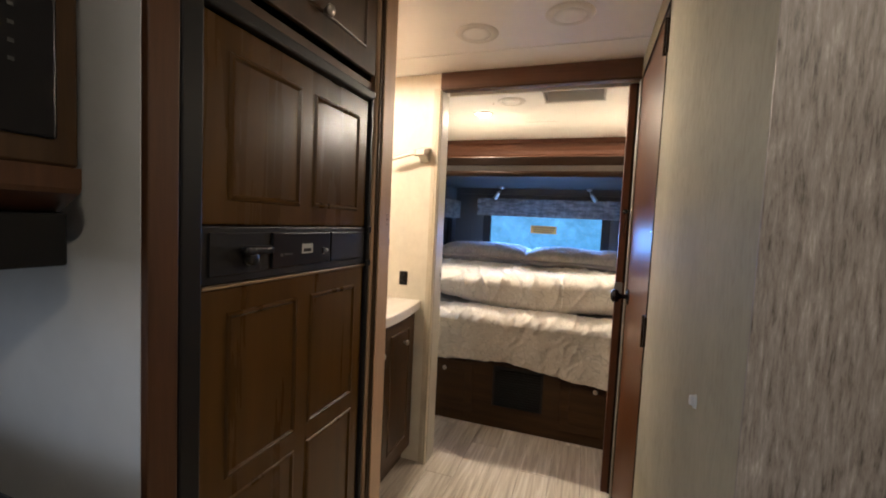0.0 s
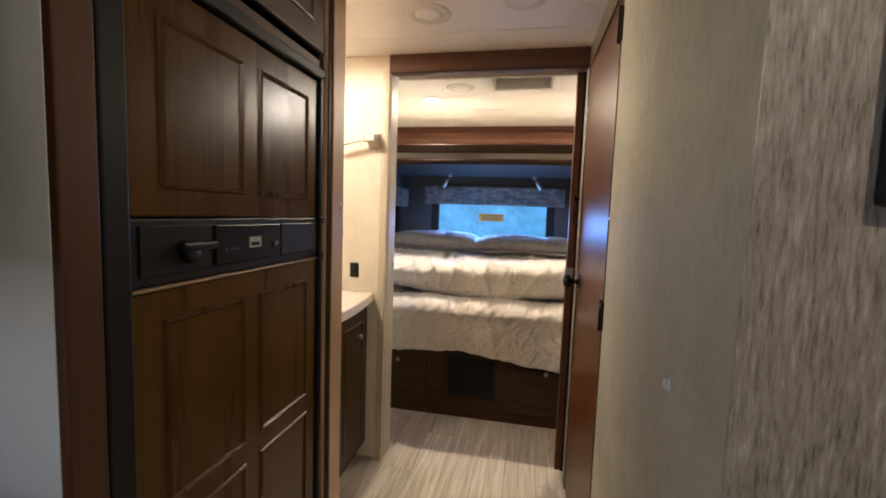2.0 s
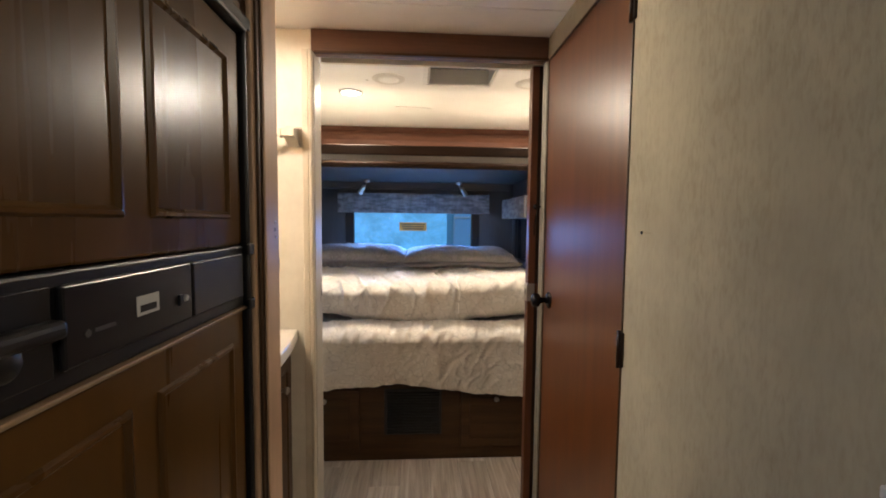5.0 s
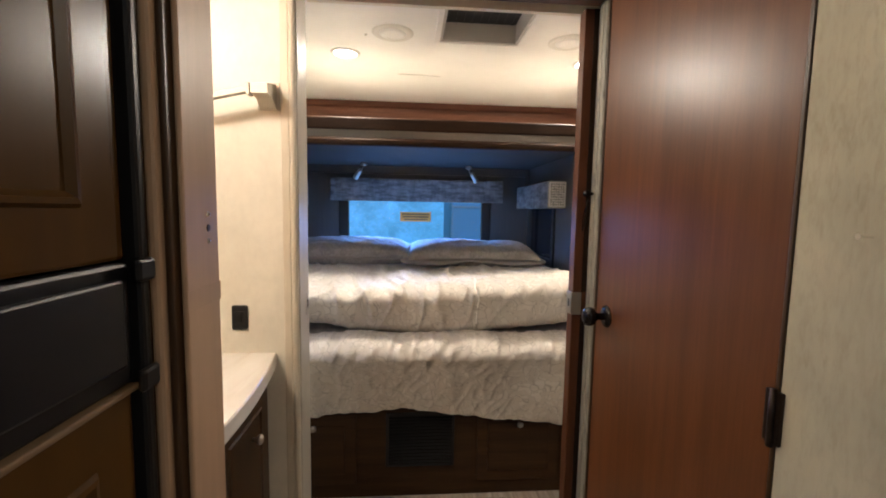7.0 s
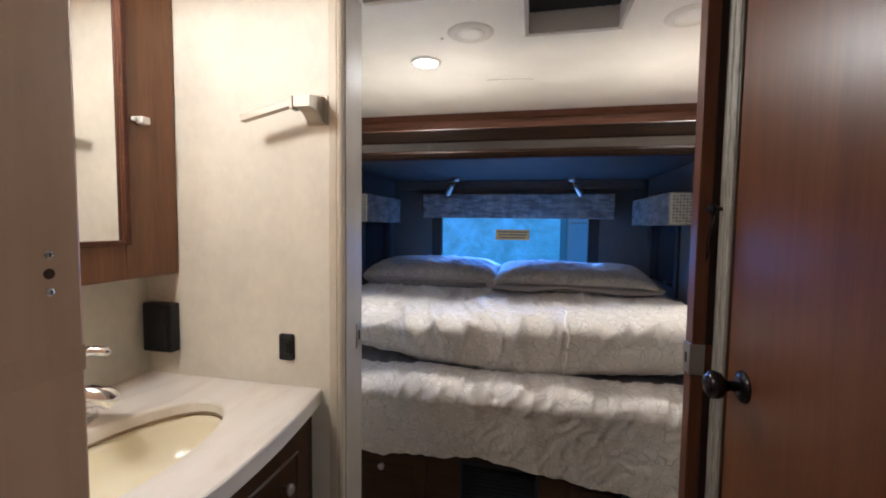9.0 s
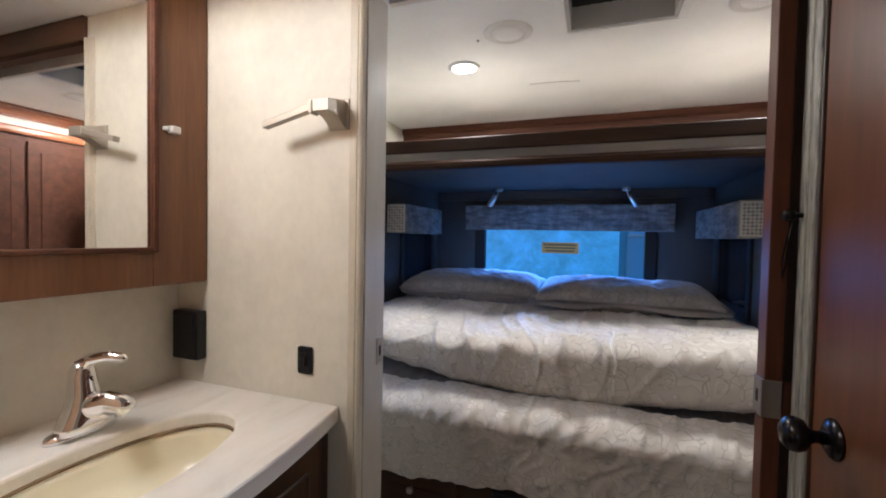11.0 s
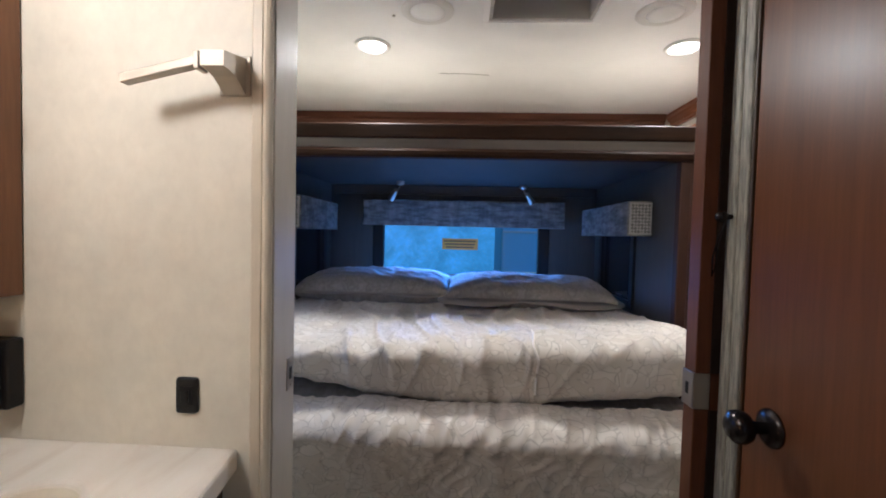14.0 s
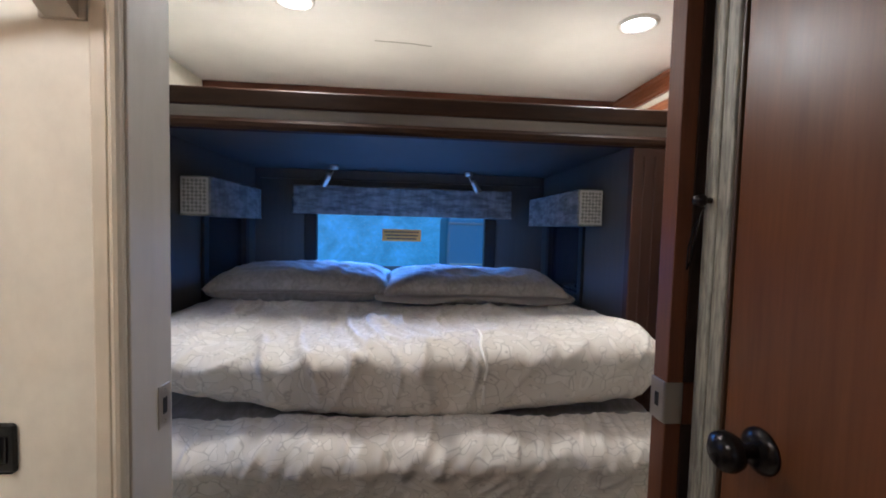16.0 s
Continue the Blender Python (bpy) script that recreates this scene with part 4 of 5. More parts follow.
wt = thing("vanity_worktop", (-0.35, -0.37, CT - 0.04), "cream marbled vanity worktop with bowed front edge", "worktop")
top = part("slab", worktop(), M_COUNTER, wt)
edge_bm = bmesh.new()
edge_rows = []
for k in range(25):
    yy = -0.742 + 0.739 * k / 24
    xx = counter_edge(yy)
    edge_rows.append([edge_bm.verts.new(q) for q in ((xx + 0.0004, yy, CT - 0.0005), (xx + 0.0026, yy, CT - 0.003), (xx + 0.0030, yy, CT - 0.006), (xx + 0.0030, yy, CT - 0.036), (xx + 0.0022, yy, CT - 0.0405), (xx + 0.0004, yy, CT - 0.0405))])
for a, b in zip(edge_rows, edge_rows[1:]):
    for k in range(6):
        edge_bm.faces.new((a[k], b[k], b[(k + 1) % 6], a[(k + 1) % 6]))
edge_bm.faces.new(edge_rows[0])
edge_bm.faces.new(edge_rows[-1][::-1])
part("front_edge", edge_bm, M_COUNTER, wt, "bowed front edge band")
bas = thing("wash_basin", (BC.x, BC.y, CT - 0.16), "ivory oval wash basin set under the worktop", "sink")
prof = [(1.035, -0.036), (1.0, -0.036), (0.975, -0.055), (0.92, -0.095), (0.78, -0.125), (0.5, -0.142), (0.12, -0.148), (0.12, -0.152), (0.0, -0.152)]
basin = moved(lathe([(r, z) for r, z in prof], 48), Matrix.Translation((BC.x, BC.y, CT)) @ Matrix.Diagonal((BA, BBs, 1, 1)))
part("bowl", basin, M_BASIN, bas, smooth=True)
part("brown_line", moved(lathe([(1.004, -0.029), (0.985, -0.030), (0.982, -0.0335), (0.990, -0.037), (1.004, -0.037)], 64), Matrix.Translation((BC.x, BC.y, CT)) @ Matrix.Diagonal((BA, BBs, 1, 1))), M_BROWNLINE, bas, "thin brownish line under the worktop", smooth=True)
part("drain", moved(lathe([(0, 0.003), (0.016, 0.003), (0.021, 0)], 20), Matrix.Translation((BC.x, BC.y, CT - 0.1515))), M_CHROME, bas, smooth=True)

fc = thing("faucet", (-0.512, -0.332, CT), "chrome single lever faucet on the vanity worktop", "faucet")
bm = moved(lathe([(0, 0.0), (1.0, 0.0), (1.0, 0.006), (0.95, 0.013), (0.7, 0.018), (0, 0.019)], 40), Matrix.Translation((-0.512, -0.332, CT + 0.0005)) @ Matrix.Diagonal((0.030, 0.071, 1, 1)))
part("base", bm, M_CHROME, fc, smooth=True)


def wedge_body(rows):
    """Rounded cross sections (x, y, z, half depth, half width) stacked into one smooth body."""
    b = bmesh.new()
    rings = []
    for x, y, z, rx, ry in rows:
        ring = []
        for k in range(28):
            a = 2 * math.pi * k / 28
            c, q = math.cos(a), math.sin(a)
            r = (abs(c) ** 3 + abs(q) ** 3) ** (-1 / 3)
            ring.append(b.verts.new((x + rx * r * c, y + ry * r * q, z)))
        rings.append(ring)
    for p, q in zip(rings, rings[1:]):
        for k in range(28):
            b.faces.new((p[k], p[(k + 1) % 28], q[(k + 1) % 28], q[k]))
    b.faces.new(rings[0][::-1])
    b.faces.new(rings[-1])
    return b


part("column", wedge_body([(-0.503, -0.332, CT + 0.014, 0.034, 0.056), (-0.503, -0.332, CT + 0.03, 0.033, 0.050), (-0.504, -0.332, CT + 0.058, 0.030, 0.036), (-0.507, -0.332, CT + 0.088, 0.027, 0.027), (-0.510, -0.333, CT + 0.122, 0.024, 0.023), (-0.510, -0.333, CT + 0.144, 0.021, 0.019), (-0.509, -0.333, CT + 0.156, 0.013, 0.012), (-0.508, -0.333, CT + 0.160, 0.005, 0.005)]), M_CHROME, fc, smooth=True)
part("spout", tube([(-0.505, -0.332, CT + 0.048), (-0.48, -0.324, CT + 0.066), (-0.452, -0.313, CT + 0.072), (-0.428, -0.302, CT + 0.064), (-0.416, -0.296, CT + 0.050)], [0.030, 0.028, 0.025, 0.022, 0.019], 18), M_CHROME, fc, smooth=True)
part("lever", tube([(-0.515, -0.337, CT + 0.120), (-0.508, -0.334, CT + 0.150), (-0.488, -0.328, CT + 0.165), (-0.455, -0.316, CT + 0.172), (-0.424, -0.304, CT + 0.168), (-0.418, -0.302, CT + 0.164)], [0.018, 0.017, 0.014, 0.011, 0.010, 0.005], 16), M_CHROME, fc, smooth=True)
part("set_screw", moved(lathe([(0, 0.0), (0.007, 0.0), (0.007, 0.006), (0.004, 0.007), (0, 0.004)], 16), pose(-0.493, -0.327, CT + 0.122, 0, 80, 20)), M_BRONZE, fc, "dark set screw", smooth=True)

# mirror cabinet over the vanity
MX = -0.53
mc = thing("mirror_cabinet", (-0.59, -0.37, 1.175), "reddish brown wall cabinet with mirror door", "mirror cabinet")
part("body", box(XL + 0.002, MX - 0.019, -0.742, -0.003, 1.175, 2.0, 0.001), M_WALLCAB, mc)
dr = part("door", box(MX - 0.0185, MX - 0.016, -0.69, -0.052, 1.19, 1.98), M_WALLCAB, mc)
for a, b, c, d in ((-0.162, -0.003, 1.176, 1.999), (-0.742, -0.60, 1.176, 1.999), (-0.5995, -0.1625, 1.176, 1.277), (-0.5995, -0.1625, 1.91, 1.999)):
    part("door_rail", box(MX - 0.0155, MX, a, b, c, d, 0.002), M_WALLCAB, dr)
for a, b, c, d in ((-0.163, -0.149, 1.264, 1.923), (-0.613, -0.599, 1.264, 1.923), (-0.5985, -0.1635, 1.264, 1.277), (-0.5985, -0.1635, 1.91, 1.923)):
    part("mirror_bead", box(MX - 0.006, MX + 0.006, a, b, c, d, 0.003), M_CHERRY, dr)
part("mirror", box(MX - 0.012, MX - 0.008, -0.5985, -0.1635, 1.2775, 1.9095), M_MIRROR, dr, "clear mirror glass")
cat_ = part("catch", box(MX + 0.0005, MX + 0.022, -0.126, -0.100, 1.578, 1.598, 0.004), M_WHITEPL, dr, "cream plastic touch catch")
part("catch_pin", box(MX + 0.0005, MX + 0.013, -0.139, -0.127, 1.583, 1.594, 0.003), M_WHITEPL, cat_)

# outlet cover, switch and towel bar on the cream wall
ob = thing("outlet_box", (-0.595, -0.015, 0.945), "black surface outlet box in the corner over the worktop", "outlet")
part("case", box(-0.631, -0.532, -0.034, -0.0005, 0.945, 1.088, 0.005, 3), M_BLACK, ob)
part("flap", box(-0.621, -0.543, -0.039, -0.0345, 0.958, 1.076, 0.002), M_BLACK, ob)
part("button", moved(lathe([(0, 0.003), (0.004, 0.003), (0.005, 0)], 12), pose(-0.60, -0.039, 1.03, 90, 0, 0)), M_GLOSSBLACK, ob)
sw = thing("light_switch", (-0.178, -0.004, 0.945), "black rocker light switch on the cream wall", "light switch")
part("plate", box(-0.201, -0.156, -0.0075, -0.0005, 0.945, 1.018, 0.006, 3), M_BLACK, sw)
part("rocker_frame", box(-0.193, -0.164, -0.0105, -0.0078, 0.962, 1.001, 0.002), M_GLOSSBLACK, sw)
part("rocker", box(-0.186, -0.170, -0.0175, -0.0108, 0.968, 0.995, 0.003), M_BLACK, sw)

tb = thing("towel_bar", (-0.085, 0, 1.58), "short brushed nickel towel bar on the cream wall", "towel bar")
part("plate", box(-0.113, -0.051, -0.006, -0.0005, 1.585, 1.663, 0.002), M_SATIN, tb)
part("post", extrude([(-0.006, 1.587), (-0.006, 1.658), (-0.05, 1.648), (-0.082, 1.641), (-0.082, 1.614), (-0.06, 1.613), (-0.042, 1.609), (-0.028, 1.601), (-0.016, 1.592)], "x", -0.104, -0.060), M_SATIN, tb)
part("collar", box(-0.116, -0.106, -0.083, -0.054, 1.609, 1.641, 0.002), M_SATIN, tb)
part("bar", moved(box(-0.148, 0.0, -0.010, 0.010, -0.0085, 0.0085, 0.002), pose(-0.1145, -0.068, 1.626, 0, -13, 0)), M_SATIN, tb)

# ---- bed ----
bed = thing("bed", (0.36, 1.1, 0), "built-in bed base of dark wood with doors and vent", "bed")
BX0, BX1, BF = -0.46, 1.18, 0.545
part("base_box", box(BX0, BX1, BF + 0.018, NF + 0.9, 0.0, 0.52), M_CAB_X, bed)
part("base_front", box(BX0, BX1, BF, BF + 0.0175, 0.0, 0.50, 0.002), M_CAB_X, bed)
for a, b, kx in ((-0.30, 0.09, -0.092), (0.637, 1.02, 0.829)):
    d = part("base_door", box(a, b, BF - 0.014, BF - 0.0005, 0.07, 0.40, 0.004), M_CAB_X, bed)
    part("door_field", box(a + 0.05, b - 0.05, BF - 0.018, BF - 0.0145, 0.12, 0.35, 0.003), M_CAB_X, d)
    kn = lathe([(0, 0), (0.006, 0), (0.006, 0.010), (0.012, 0.013), (0.014, 0.02), (0.010, 0.026), (0, 0.027)], 18)
    part("knob", moved(kn, pose(kx, BF - 0.0185, 0.348, 90, 0, 0)), M_NICKEL, d, "brushed nickel knob", smooth=True)
gr = part("vent_grille", box(0.222, 0.532, BF - 0.008, BF - 0.0005, 0.145, 0.40, 0.002), M_BLACK, bed, "black louvred return air grille")
for k in range(15):
    z = 0.158 + k * 0.0158
    part("louvre", moved(box(-0.14, 0.14, -0.005, 0.005, -0.0012, 0.0012), pose(0.377, BF - 0.0135, z, 35, 0, 0)), M_BLACK, gr)
part("lower_mattress", box(BX0 + 0.01, BX1 - 0.01, 0.56, 1.72, 0.521, 0.775, 0.05, 4), M_PILLOW, bed)


def wrinkle(x, y, z, s=1.0):
    """Soft folds of heavy cloth, a signed length."""
    a = noise.noise(Vector((x * 5.0, y * 4.0, z * 3.0)))
    q = x + 0.5 * (z - 0.9) * noise.noise(Vector((x * 3.0, 2.0, 5.0)))
    b = 1 - abs(noise.noise(Vector((q * 8.5 + 4, y * 2.5, z * 3.0 + 9)))) * 2.4
    e = 1 - abs(noise.noise(Vector((q * 17.0 + 1, y * 6.0, z * 7.0 + 3)))) * 2.4
    c = noise.noise(Vector((x * 30.0, y * 22.0, z * 18.0)))
    slant = x + 0.35 * (y - 0.6) + 0.25 * noise.noise(Vector((x * 2.5, y * 2.0, 1.0)))
    f = max(0.0, 1 - abs(noise.noise(Vector((slant * 11.0 + 7, y * 3.0, z * 4.5)))) * 5.5)
    g = max(0.0, 1 - abs(noise.noise(Vector((slant * 7.0 - 12 * (z - 0.9), y * 5.0 + 3, z * 6.0)))) * 7.0)
    k = 0.8 + 1.1 * math.exp(-((z - 0.945) / 0.045) ** 2) if z > 0.76 else 1.0
    seam = 0.0035 * math.exp(-((x - 0.611 + 0.004 * math.sin(z * 40)) / 0.004) ** 2) if z > 0.76 else 0.0
    return seam + s * (0.010 * a + k * (0.0045 * max(b, -0.4) + 0.0018 * max(e, -0.4) + 0.0075 * f + 0.005 * g) + 0.0012 * c)


def cover_section(x0, x1, outline, amount, nx=200, sag=None, round_ends=0.09):
    """A cloth section: an outline (y, z) carried along x, rounded at both ends and wrinkled."""
    pts = []
    for (ya, za), (yb, zb) in zip(outline, outline[1:]):
        steps = max(1, int(math.hypot(yb - ya, zb - za) / 0.0095))
        pts += [(ya + (yb - ya) * k / steps, za + (zb - za) * k / steps) for k in range(steps)]
    pts.append(outline[-1])
    cy, cz = sum(p[0] for p in pts) / len(pts), sum(p[1] for p in pts) / len(pts)
    bm = bmesh.new()
    rows = []
    for i in range(nx + 1):
        u = i / nx
        x = x0 + (x1 - x0) * u
        e = min(x - x0, x1 - x)
        k = 1.0 if e > round_ends else math.sqrt(max(0.0, 1 - (1 - e / round_ends) ** 2))
        row = []
        for j, (y, z) in enumerate(pts):
            a, b = pts[max(j - 1, 0)], pts[min(j + 1, len(pts) - 1)]
            n = Vector((0, b[1] - a[1], -(b[0] - a[0])))
            n = n.normalized() if n.length > 1e-6 else Vector((0, 0, 1))
            yy = y + (1 - k) * 0.10 * (1 if y < cy else -1) * (1 if abs(y - cy) > 0.3 else 0.5)
            zz = cz + (z - cz) * (0.25 + 0.75 * k)
            w = wrinkle(x, y, z, amount)
            p = Vector((x, yy, zz)) - n * w
            if sag:
                p.z += sag(x, y, z)
            row.append(bm.verts.new(p))
        rows.append(row)
    for a, b in zip(rows, rows[1:]):
        for j in range(len(pts) - 1):
            bm.faces.new((a[j], a[j + 1], b[j + 1], b[j]))
    bm.faces.new(rows[0])
    bm.faces.new(rows[-1][::-1])
    return bm


def arc(cy, cz, ry, rz, a0, a1, n=8):
    return [(cy + ry * math.cos(radians(a0 + (a1 - a0) * k / n)), cz + rz * math.sin(radians(a0 + (a1 - a0) * k / n))) for k in range(n + 1)]


def upper_sag(x, y, z):
    low = 0.06 * ((x - 0.45) / 0.65) ** 2
    high = -0.01 + 0.045 * max(0.0, (x - 0.1)) if y < 0.9 else 0.0
    k = max(0.0, min(1.0, (z - 0.80) / 0.15))
    return low * (1 - k) + high * k * max(0.0, min(1.0, (0.9 - y) / 0.3))


cov = thing("bed_cover", (0.36, 1.0, 0.78), "cream damask bed cover over a folded mattress", "bed cover")
upper = [(1.74, 0.775), (0.60, 0.772)] + arc(0.565, 0.835, 0.070, 0.062, 270, 180, 8) + arc(0.575, 0.918, 0.10, 0.058, 180, 90, 9) + [(0.80, 0.99), (1.05, 1.0), (1.74, 1.0)]
part("upper_section", cover_section(BX0 - 0.005, BX1 - 0.005, upper, 1.0, 400, upper_sag, 0.12), M_QUILT, cov, "puffy upper fold of the damask cover", True)

seam = []
for j in range(4, 40):
    u = radians(200 - 3.2 * j)
    y0, z0 = 0.575 + 0.10 * math.cos(u), 0.918 + 0.058 * math.sin(u)
    n = Vector((0, math.cos(u), math.sin(u)))
    w = wrinkle(0.611, y0, z0)
    seam.append(Vector((0.611 + 0.006 * math.sin(j * 0.23), y0, z0 + upper_sag(0.611, y0, z0))) + n * (w + 0.0005))
for z0 in (0.88, 0.86, 0.84, 0.82):
    seam.insert(0, Vector((0.613, 0.490 - wrinkle(0.611, 0.490, z0) - 0.0005, z0 + upper_sag(0.611, 0.48, z0))))
part("seam", tube(seam, 0.0042, 6), M_SEAM, cov, "pale stitched seam", True)


def hem(x):
    knots = ((-0.5, 0.40), (-0.1, 0.425), (0.11, 0.44), (0.31, 0.45), (0.51, 0.428), (0.63, 0.402), (1.0, 0.374), (1.135, 0.368), (1.15, 0.31), (1.3, 0.30))
    for (a, p), (b, q) in zip(knots, knots[1:]):
        if a <= x <= b:
            u = (x - a) / (b - a)
            return p + (q - p) * u + 0.010 * noise.noise(Vector((x * 9, 3.0, 1.0))) + 0.005 * noise.noise(Vector((x * 25, 7.0, 1.0)))
    return 0.4


def drape():
    bm = bmesh.new()
    nx, nz = 400, 64
    rows = []
    for side in (0, 1):
        for i in range(nx + 1):
            x = BX0 + 0.005 + (BX1 - BX0 - 0.01) * i / nx
            row = []
            for k in range(nz + 1):
                s = k / nz
                if s < 0.3:
                    a = radians(90 + 90 * s / 0.3)
                    y, z = 0.505 + 0.130 * math.cos(a), 0.702 + 0.080 * math.sin(a)
                else:
                    q = (s - 0.3) / 0.7
                    z = 0.702 + (hem(x) - 0.702) * q
                    y = 0.375 + 0.10 * q ** 0.8 + 0.016 * q * noise.noise(Vector((x * 5.5, 0.8 * z, 4.0))) + 0.004 * noise.noise(Vector((x * 14.0, 4.0 * z, 8.0)))
                n = Vector((0, -1, 0.1)).normalized() if s >= 0.3 else Vector((0, math.cos(a), math.sin(a)))
                gather = math.exp(-((z - 0.712) / 0.045) ** 2)
                ridge = 1 - abs(noise.noise(Vector((x * 10 + 6 * z, z * 7, 2.0)))) * 2.8
                fold = 1 - abs(noise.noise(Vector((x * 4.6 + 1.2 * z + 3, z * 1.2, 6.0)))) * 2.8
                crease = 1 - abs(noise.noise(Vector((x * 19 - 9 * z, z * 14, 5.0)))) * 3.2
                w = 0.010 * noise.noise(Vector((x * 4.5, z * 4.0, 9.0))) + 0.004 * gather * max(ridge, -0.4) + 0.010 * max(fold, -0.5) * min(1.0, s * 3) + 0.006 * max(crease, 0.0) + 0.007 * gather * max(0.0, 1 - abs(noise.noise(Vector((x * 12 - 7 * z, z * 6, 11.0)))) * 6) + 0.002 * noise.noise(Vector((x * 28, z * 20, 1.0)))
                v = Vector((x, y, z)) + n * (w - 0.006 * side)
                if side:
                    v.y += 0.004
                row.append(bm.verts.new(v))
            rows.append(row)
    for i in range(nx):
        for k in range(nz):
            bm.faces.new((rows[i][k], rows[i + 1][k], rows[i + 1][k + 1], rows[i][k + 1]))
            o = nx + 1
            bm.faces.new((rows[o + i][k], rows[o + i][k + 1], rows[o + i + 1][k + 1], rows[o + i + 1][k]))
        bm.faces.new((rows[i][nz], rows[i + 1][nz], rows[nx + 2 + i][nz], rows[nx + 1 + i][nz]))
    return bm


part("lower_drape", drape(), M_QUILT, cov, "hanging lower fold of the damask cover", True)


def pillow(x0, x1, y0, y1, z, h, turn, seed, label, flange):
    p = thing("pillow", ((x0 + x1) / 2, (y0 + y1) / 2, z), label, "pillow", "pillows under the window")
    bm = bmesh.new()
    nu, nv = 64, 36
    for side in (1, -1):
        grid = []
        for i in range(nu + 1):
            row = []
            for j in range(nv + 1):
                u, v = 2 * i / nu - 1, 2 * j / nv - 1
                e = max(0.0, (1 - abs(u) ** 2.6)) ** 0.5 * max(0.0, (1 - abs(v) ** 2.4)) ** 0.5
                pinch = 1 - 0.06 * (1 - abs(u)) * abs(v) - 0.05 * (1 - abs(v)) * abs(u)
                x, y = (x0 + x1) / 2 + u * (x1 - x0) / 2 * pinch, (y0 + y1) / 2 + v * (y1 - y0) / 2 * pinch
                w = noise.noise(Vector((u * 3 + seed, v * 2.5, side))) * 0.012 + noise.noise(Vector((u * 9 + seed, v * 5, side))) * 0.006 - 0.010 * max(0.0, 1 - abs(noise.noise(Vector((u * 5 + 2 * v + seed, v * 2.0, side * 3)))) * 5) - 0.014 * math.exp(-((u - 0.25) / 0.25) ** 2) * (1 if seed > 3 else 0)
                zz = h * 0.56 * e ** 0.72 + w * e if side > 0 else -h * 0.50 * e ** 0.5 + 0.5 * w * e
                row.append(bm.verts.new((x, y, zz + 0.012 * u * u * (1 - abs(v)))))
            grid.append(row)
        for i in range(nu):
            for j in range(nv):
                f = (grid[i][j], grid[i + 1][j], grid[i + 1][j + 1], grid[i][j + 1])
                bm.faces.new(f if side > 0 else f[::-1])
    bmesh.ops.remove_doubles(bm, verts=bm.verts, dist=0.0008)
    m = Matrix.Translation(((x0 + x1) / 2, (y0 + y1) / 2, z + h * 0.46)) @ Matrix.Rotation(radians(turn), 4, "X") @ Matrix.Translation((-(x0 + x1) / 2, -(y0 + y1) / 2, 0))
    part("case", moved(bm, m), M_PILLOW, p, smooth=True)
    cx, cy = (x0 + x1) / 2, (y0 + y1) / 2
    edge = []
    for k in range(81):
        a = 2 * math.pi * k / 80
        c, s = math.cos(a), math.sin(a)
        r = (abs(c) ** 7 + abs(s) ** 7) ** (-1 / 7)
        u, v = r * c, r * s
        pinch = 1 - 0.06 * (1 - abs(u)) * abs(v) - 0.05 * (1 - abs(v)) * abs(u)
        edge.append(m @ Vector((cx + u * (x1 - x0) / 2 * pinch * 1.012, cy + v * (y1 - y0) / 2 * pinch * 1.012, 0.012 * u * u * (1 - abs(v)))))
    part("piping", tube(edge, 0.004, 6), M_FRINGE, p, smooth=True)
    bm = bmesh.new()
    rows = []
    for k in range(80):
        e = edge[k]
        out = Vector((e.x - cx, e.y - cy, 0)).normalized()
        wide = flange * (0.75 + 0.5 * noise.noise(Vector((e.x * 7 + seed, e.y * 7, 2.0))) + 0.6 * (abs(out.x * out.y) * 2) ** 3)
        tip = e + out * wide + Vector((0, 0, -0.45 * wide + 0.006 * noise.noise(Vector((e.x * 14, e.y * 14, seed)))))
        rows.append([bm.verts.new(q) for q in (e + Vector((0, 0, 0.0015)), tip + Vector((0, 0, 0.001)), tip - Vector((0, 0, 0.001)), e - Vector((0, 0, 0.0015)))])
    for k in range(80):
        a, b = rows[k], rows[(k + 1) % 80]
        for q in range(4):
            bm.faces.new((a[q], b[q], b[(q + 1) % 4], a[(q + 1) % 4]))
    part("flange", bm, M_FRINGE, p, "darker loose cloth edge", smooth=True)


pillow(-0.40, 0.325, 1.03, 1.43, 0.996, 0.145, 4, 1.3, "plump grey cotton pillow under the window", 0.016)
pillow(0.30, 1.05, 0.985, 1.40, 0.996, 0.142, 4, 6.1, "flatter grey cotton pillow with loose corner", 0.045)

# ---- kitchen corner and living room wall ----
mw = thing("microwave_cabinet", (-0.2, -1.85, 1.3), "dark wall cabinet holding a black microwave", "microwave cabinet")
part("case", box(-0.529, 0.03, -1.93, -1.60, 1.335, 1.95, 0.004), M_CAB, mw)
part("bottom_rail", extrude([(-0.42, 1.27), (-0.021, 1.27), (0.028, 1.298), (0.032, 1.305), (0.032, 1.3345), (-0.42, 1.3345)], "y", -1.93, -1.598), M_STILE, mw)
part("microwave_face", box(0.0305, 0.036, -1.91, -1.628, 1.37, 1.72, 0.004), M_GLOSSBLACK, mw)
for r in range(5):
    for c in range(2):
        part("key", box(0.0365, 0.0375, -1.679 - c * 0.022, -1.673 - c * 0.022, 1.458 + r * 0.022, 1.4625 + r * 0.022), M_PRINT, mw)
part("range_hood", box(-0.40, 0.004, -1.92, -1.60, 1.192, 1.2695, 0.004), M_BLACK, mw, "black range hood")
kc = thing("kitchen_counter", (-0.25, -1.7, 0), "off white kitchen cabinet with dark worktop", "kitchen counter")
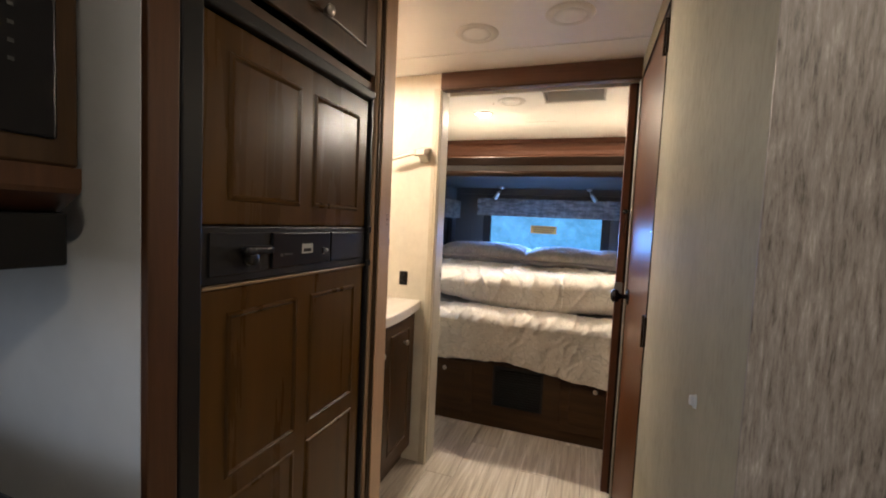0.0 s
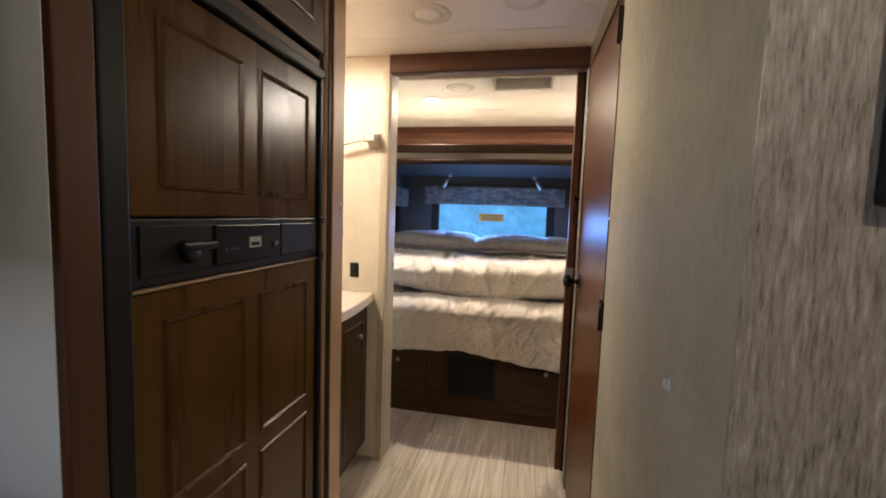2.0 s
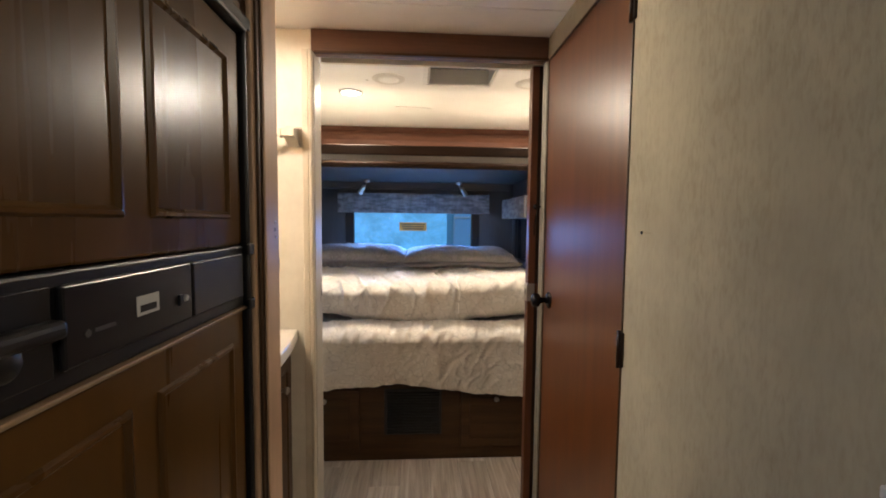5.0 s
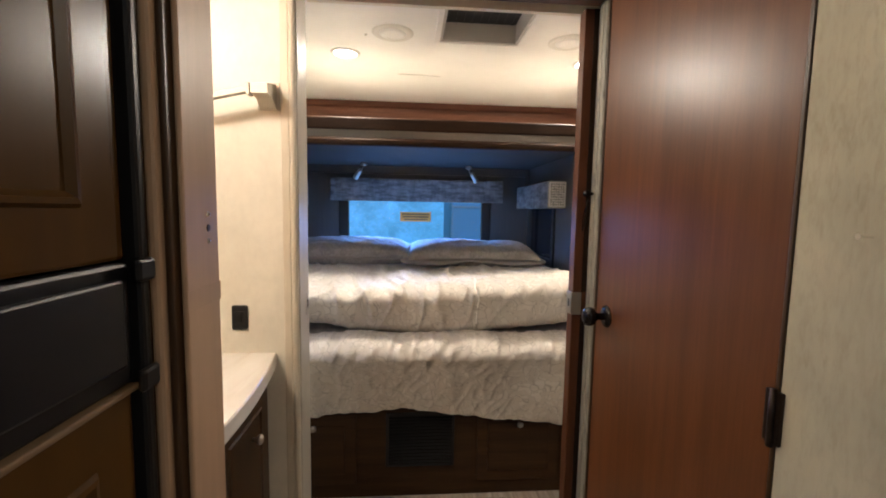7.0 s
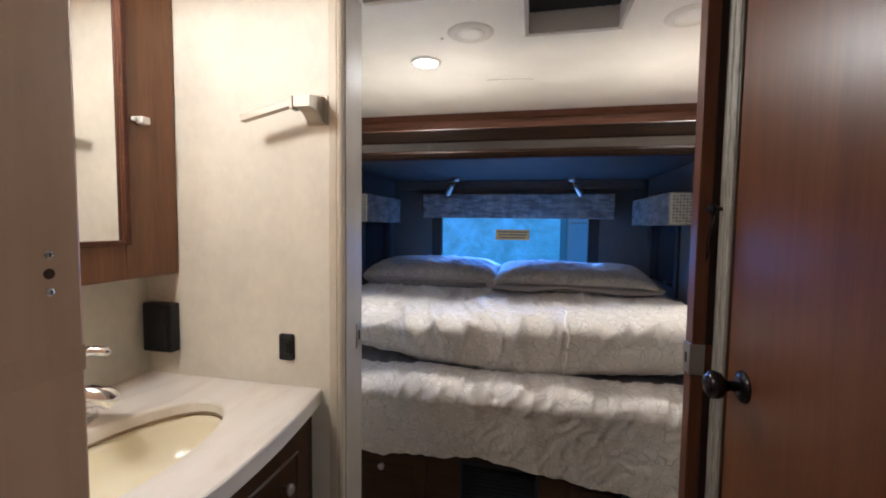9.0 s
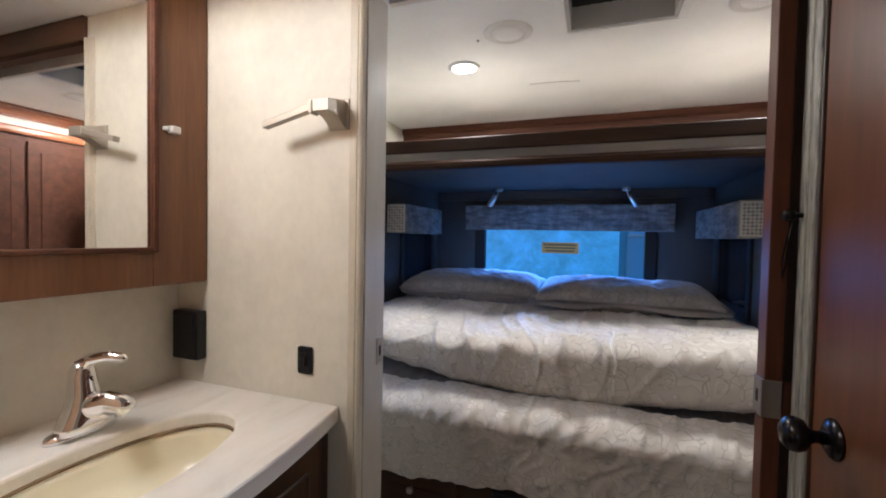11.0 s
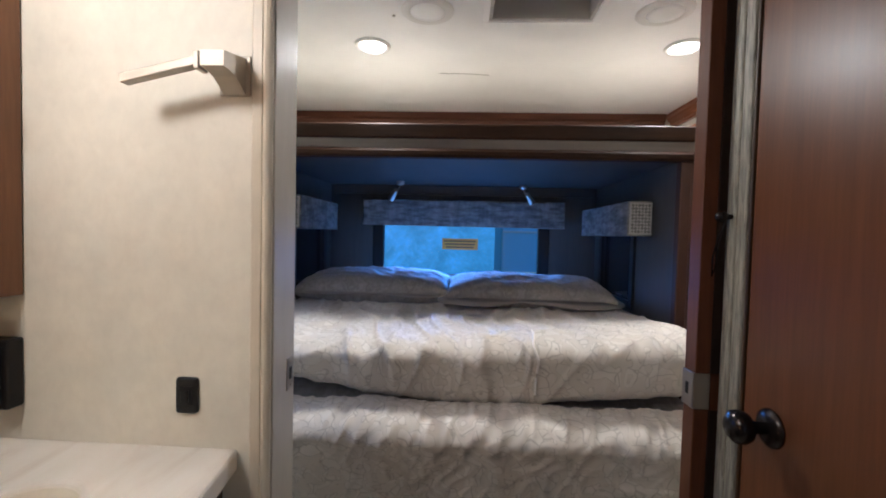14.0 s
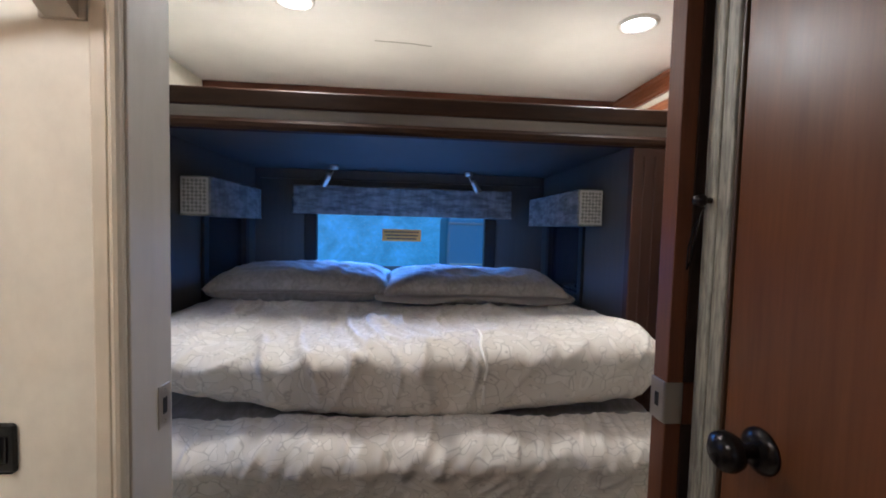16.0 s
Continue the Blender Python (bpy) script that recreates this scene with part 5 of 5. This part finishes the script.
part("cabinet", box(-0.52, 0.18, -2.4, -1.70, 0, 0.86), M_CAB, kc)
part("worktop", box(-0.525, 0.22, -2.42, -1.683, 0.8605, 0.90, 0.006), M_BLACK, kc)

tv = thing("wall_screen", (1.3, -1.46, 1.3), "black framed glossy screen on the papered wall", "screen")
part("frame", box(1.015, 1.62, -1.478, -1.4485, 1.302, 1.72, 0.006), M_BLACK, tv)
part("glass", box(1.03, 1.605, -1.481, -1.4785, 1.317, 1.705), M_GLOSSBLACK, tv)
for z in (1.318, 1.42, 1.70):
    part("screw", moved(lathe([(0, 0.003), (0.003, 0.0025), (0.005, 0)], 12), pose(1.0225, -1.4785, z, 90, 0, 0)), M_CHROME, tv, smooth=True)
bx = thing("wall_box", (1.15, -1.46, 1.15), "small black box on the papered wall", "wall box")
part("case", box(1.06, 1.25, -1.50, -1.4475, 1.15, 1.255, 0.012, 3), M_BLACK, bx)

# ---- outside the bed window ----
setting("ground", box(-40, 40, 1.9, 60, -0.9, -0.85), M_JOINT, "dark wet ground outside", "ground")
bk = setting("backdrop", box(-30, 30, 22, 22.1, -0.85, 14), M_BACK, "glowing backdrop of blue dusk sky and distant trees", "backdrop")


# whitish trailer, its dusk blue painted into the skin
veh = thing("parked_trailer", (4.2, 10.8, -0.85), "long parked trailer outside, coloured with dusk blue light, pale stripes", "trailer")
part("body", box(1.35, 8.2, 10.0, 12.3, -0.45, 1.62, 0.10, 3), M_VANSKIN, veh)
part("roof_edge", box(1.40, 8.15, 9.97, 9.999, 1.40, 1.46, 0.008), M_VANTRIM, veh, "roof gutter coloured with dusk blue light")
for z0, z1 in ((0.16, 0.27), (0.36, 0.40)):
    part("stripe", box(1.46, 8.1, 9.992, 9.999, z0, z1, 0.002), M_TEAL, veh, "pale teal painted stripe")
part("skirt", box(1.46, 8.1, 9.985, 9.999, -0.40, 0.02, 0.004), M_VANTRIM, veh)
part("window", box(3.4, 4.4, 9.98, 9.999, 0.62, 1.16, 0.01), M_TINT, veh)
for x in (4.6, 5.4):
    part("wheel", moved(lathe([(0, -0.09), (0.24, -0.09), (0.36, -0.07), (0.36, 0.07), (0.24, 0.09), (0, 0.09)], 24), pose(x, 9.95, -0.488, 90, 0, 0)), M_BLACK, veh)

# ---- planks of the floor, last ----
floor = thing("floor", (0, 0, 0), "grey beige vinyl plank floor with long streaks", "floor", kind="structure")
FULL = plank_mesh(PL)
CUT = {}
col = 0
x = -0.9 + PW / 2
while x < 2.4:
    y = -4.1 + (col * 0.37) % PL - PL
    while y < 2.0:
        a, b = max(y, -4.1), min(y + PL, 1.98)
        if b - a > 0.03:
            length = round(b - a, 3)
            if length >= PL - 0.001:
                me = FULL
            else:
                if length not in CUT:
                    CUT[length] = plank_mesh(length)
                me = CUT[length]
            p = new("plank", me)
            p.location = (x, a, 0)
            p.parent = floor
        y += PL
    x += PW
    col += 1
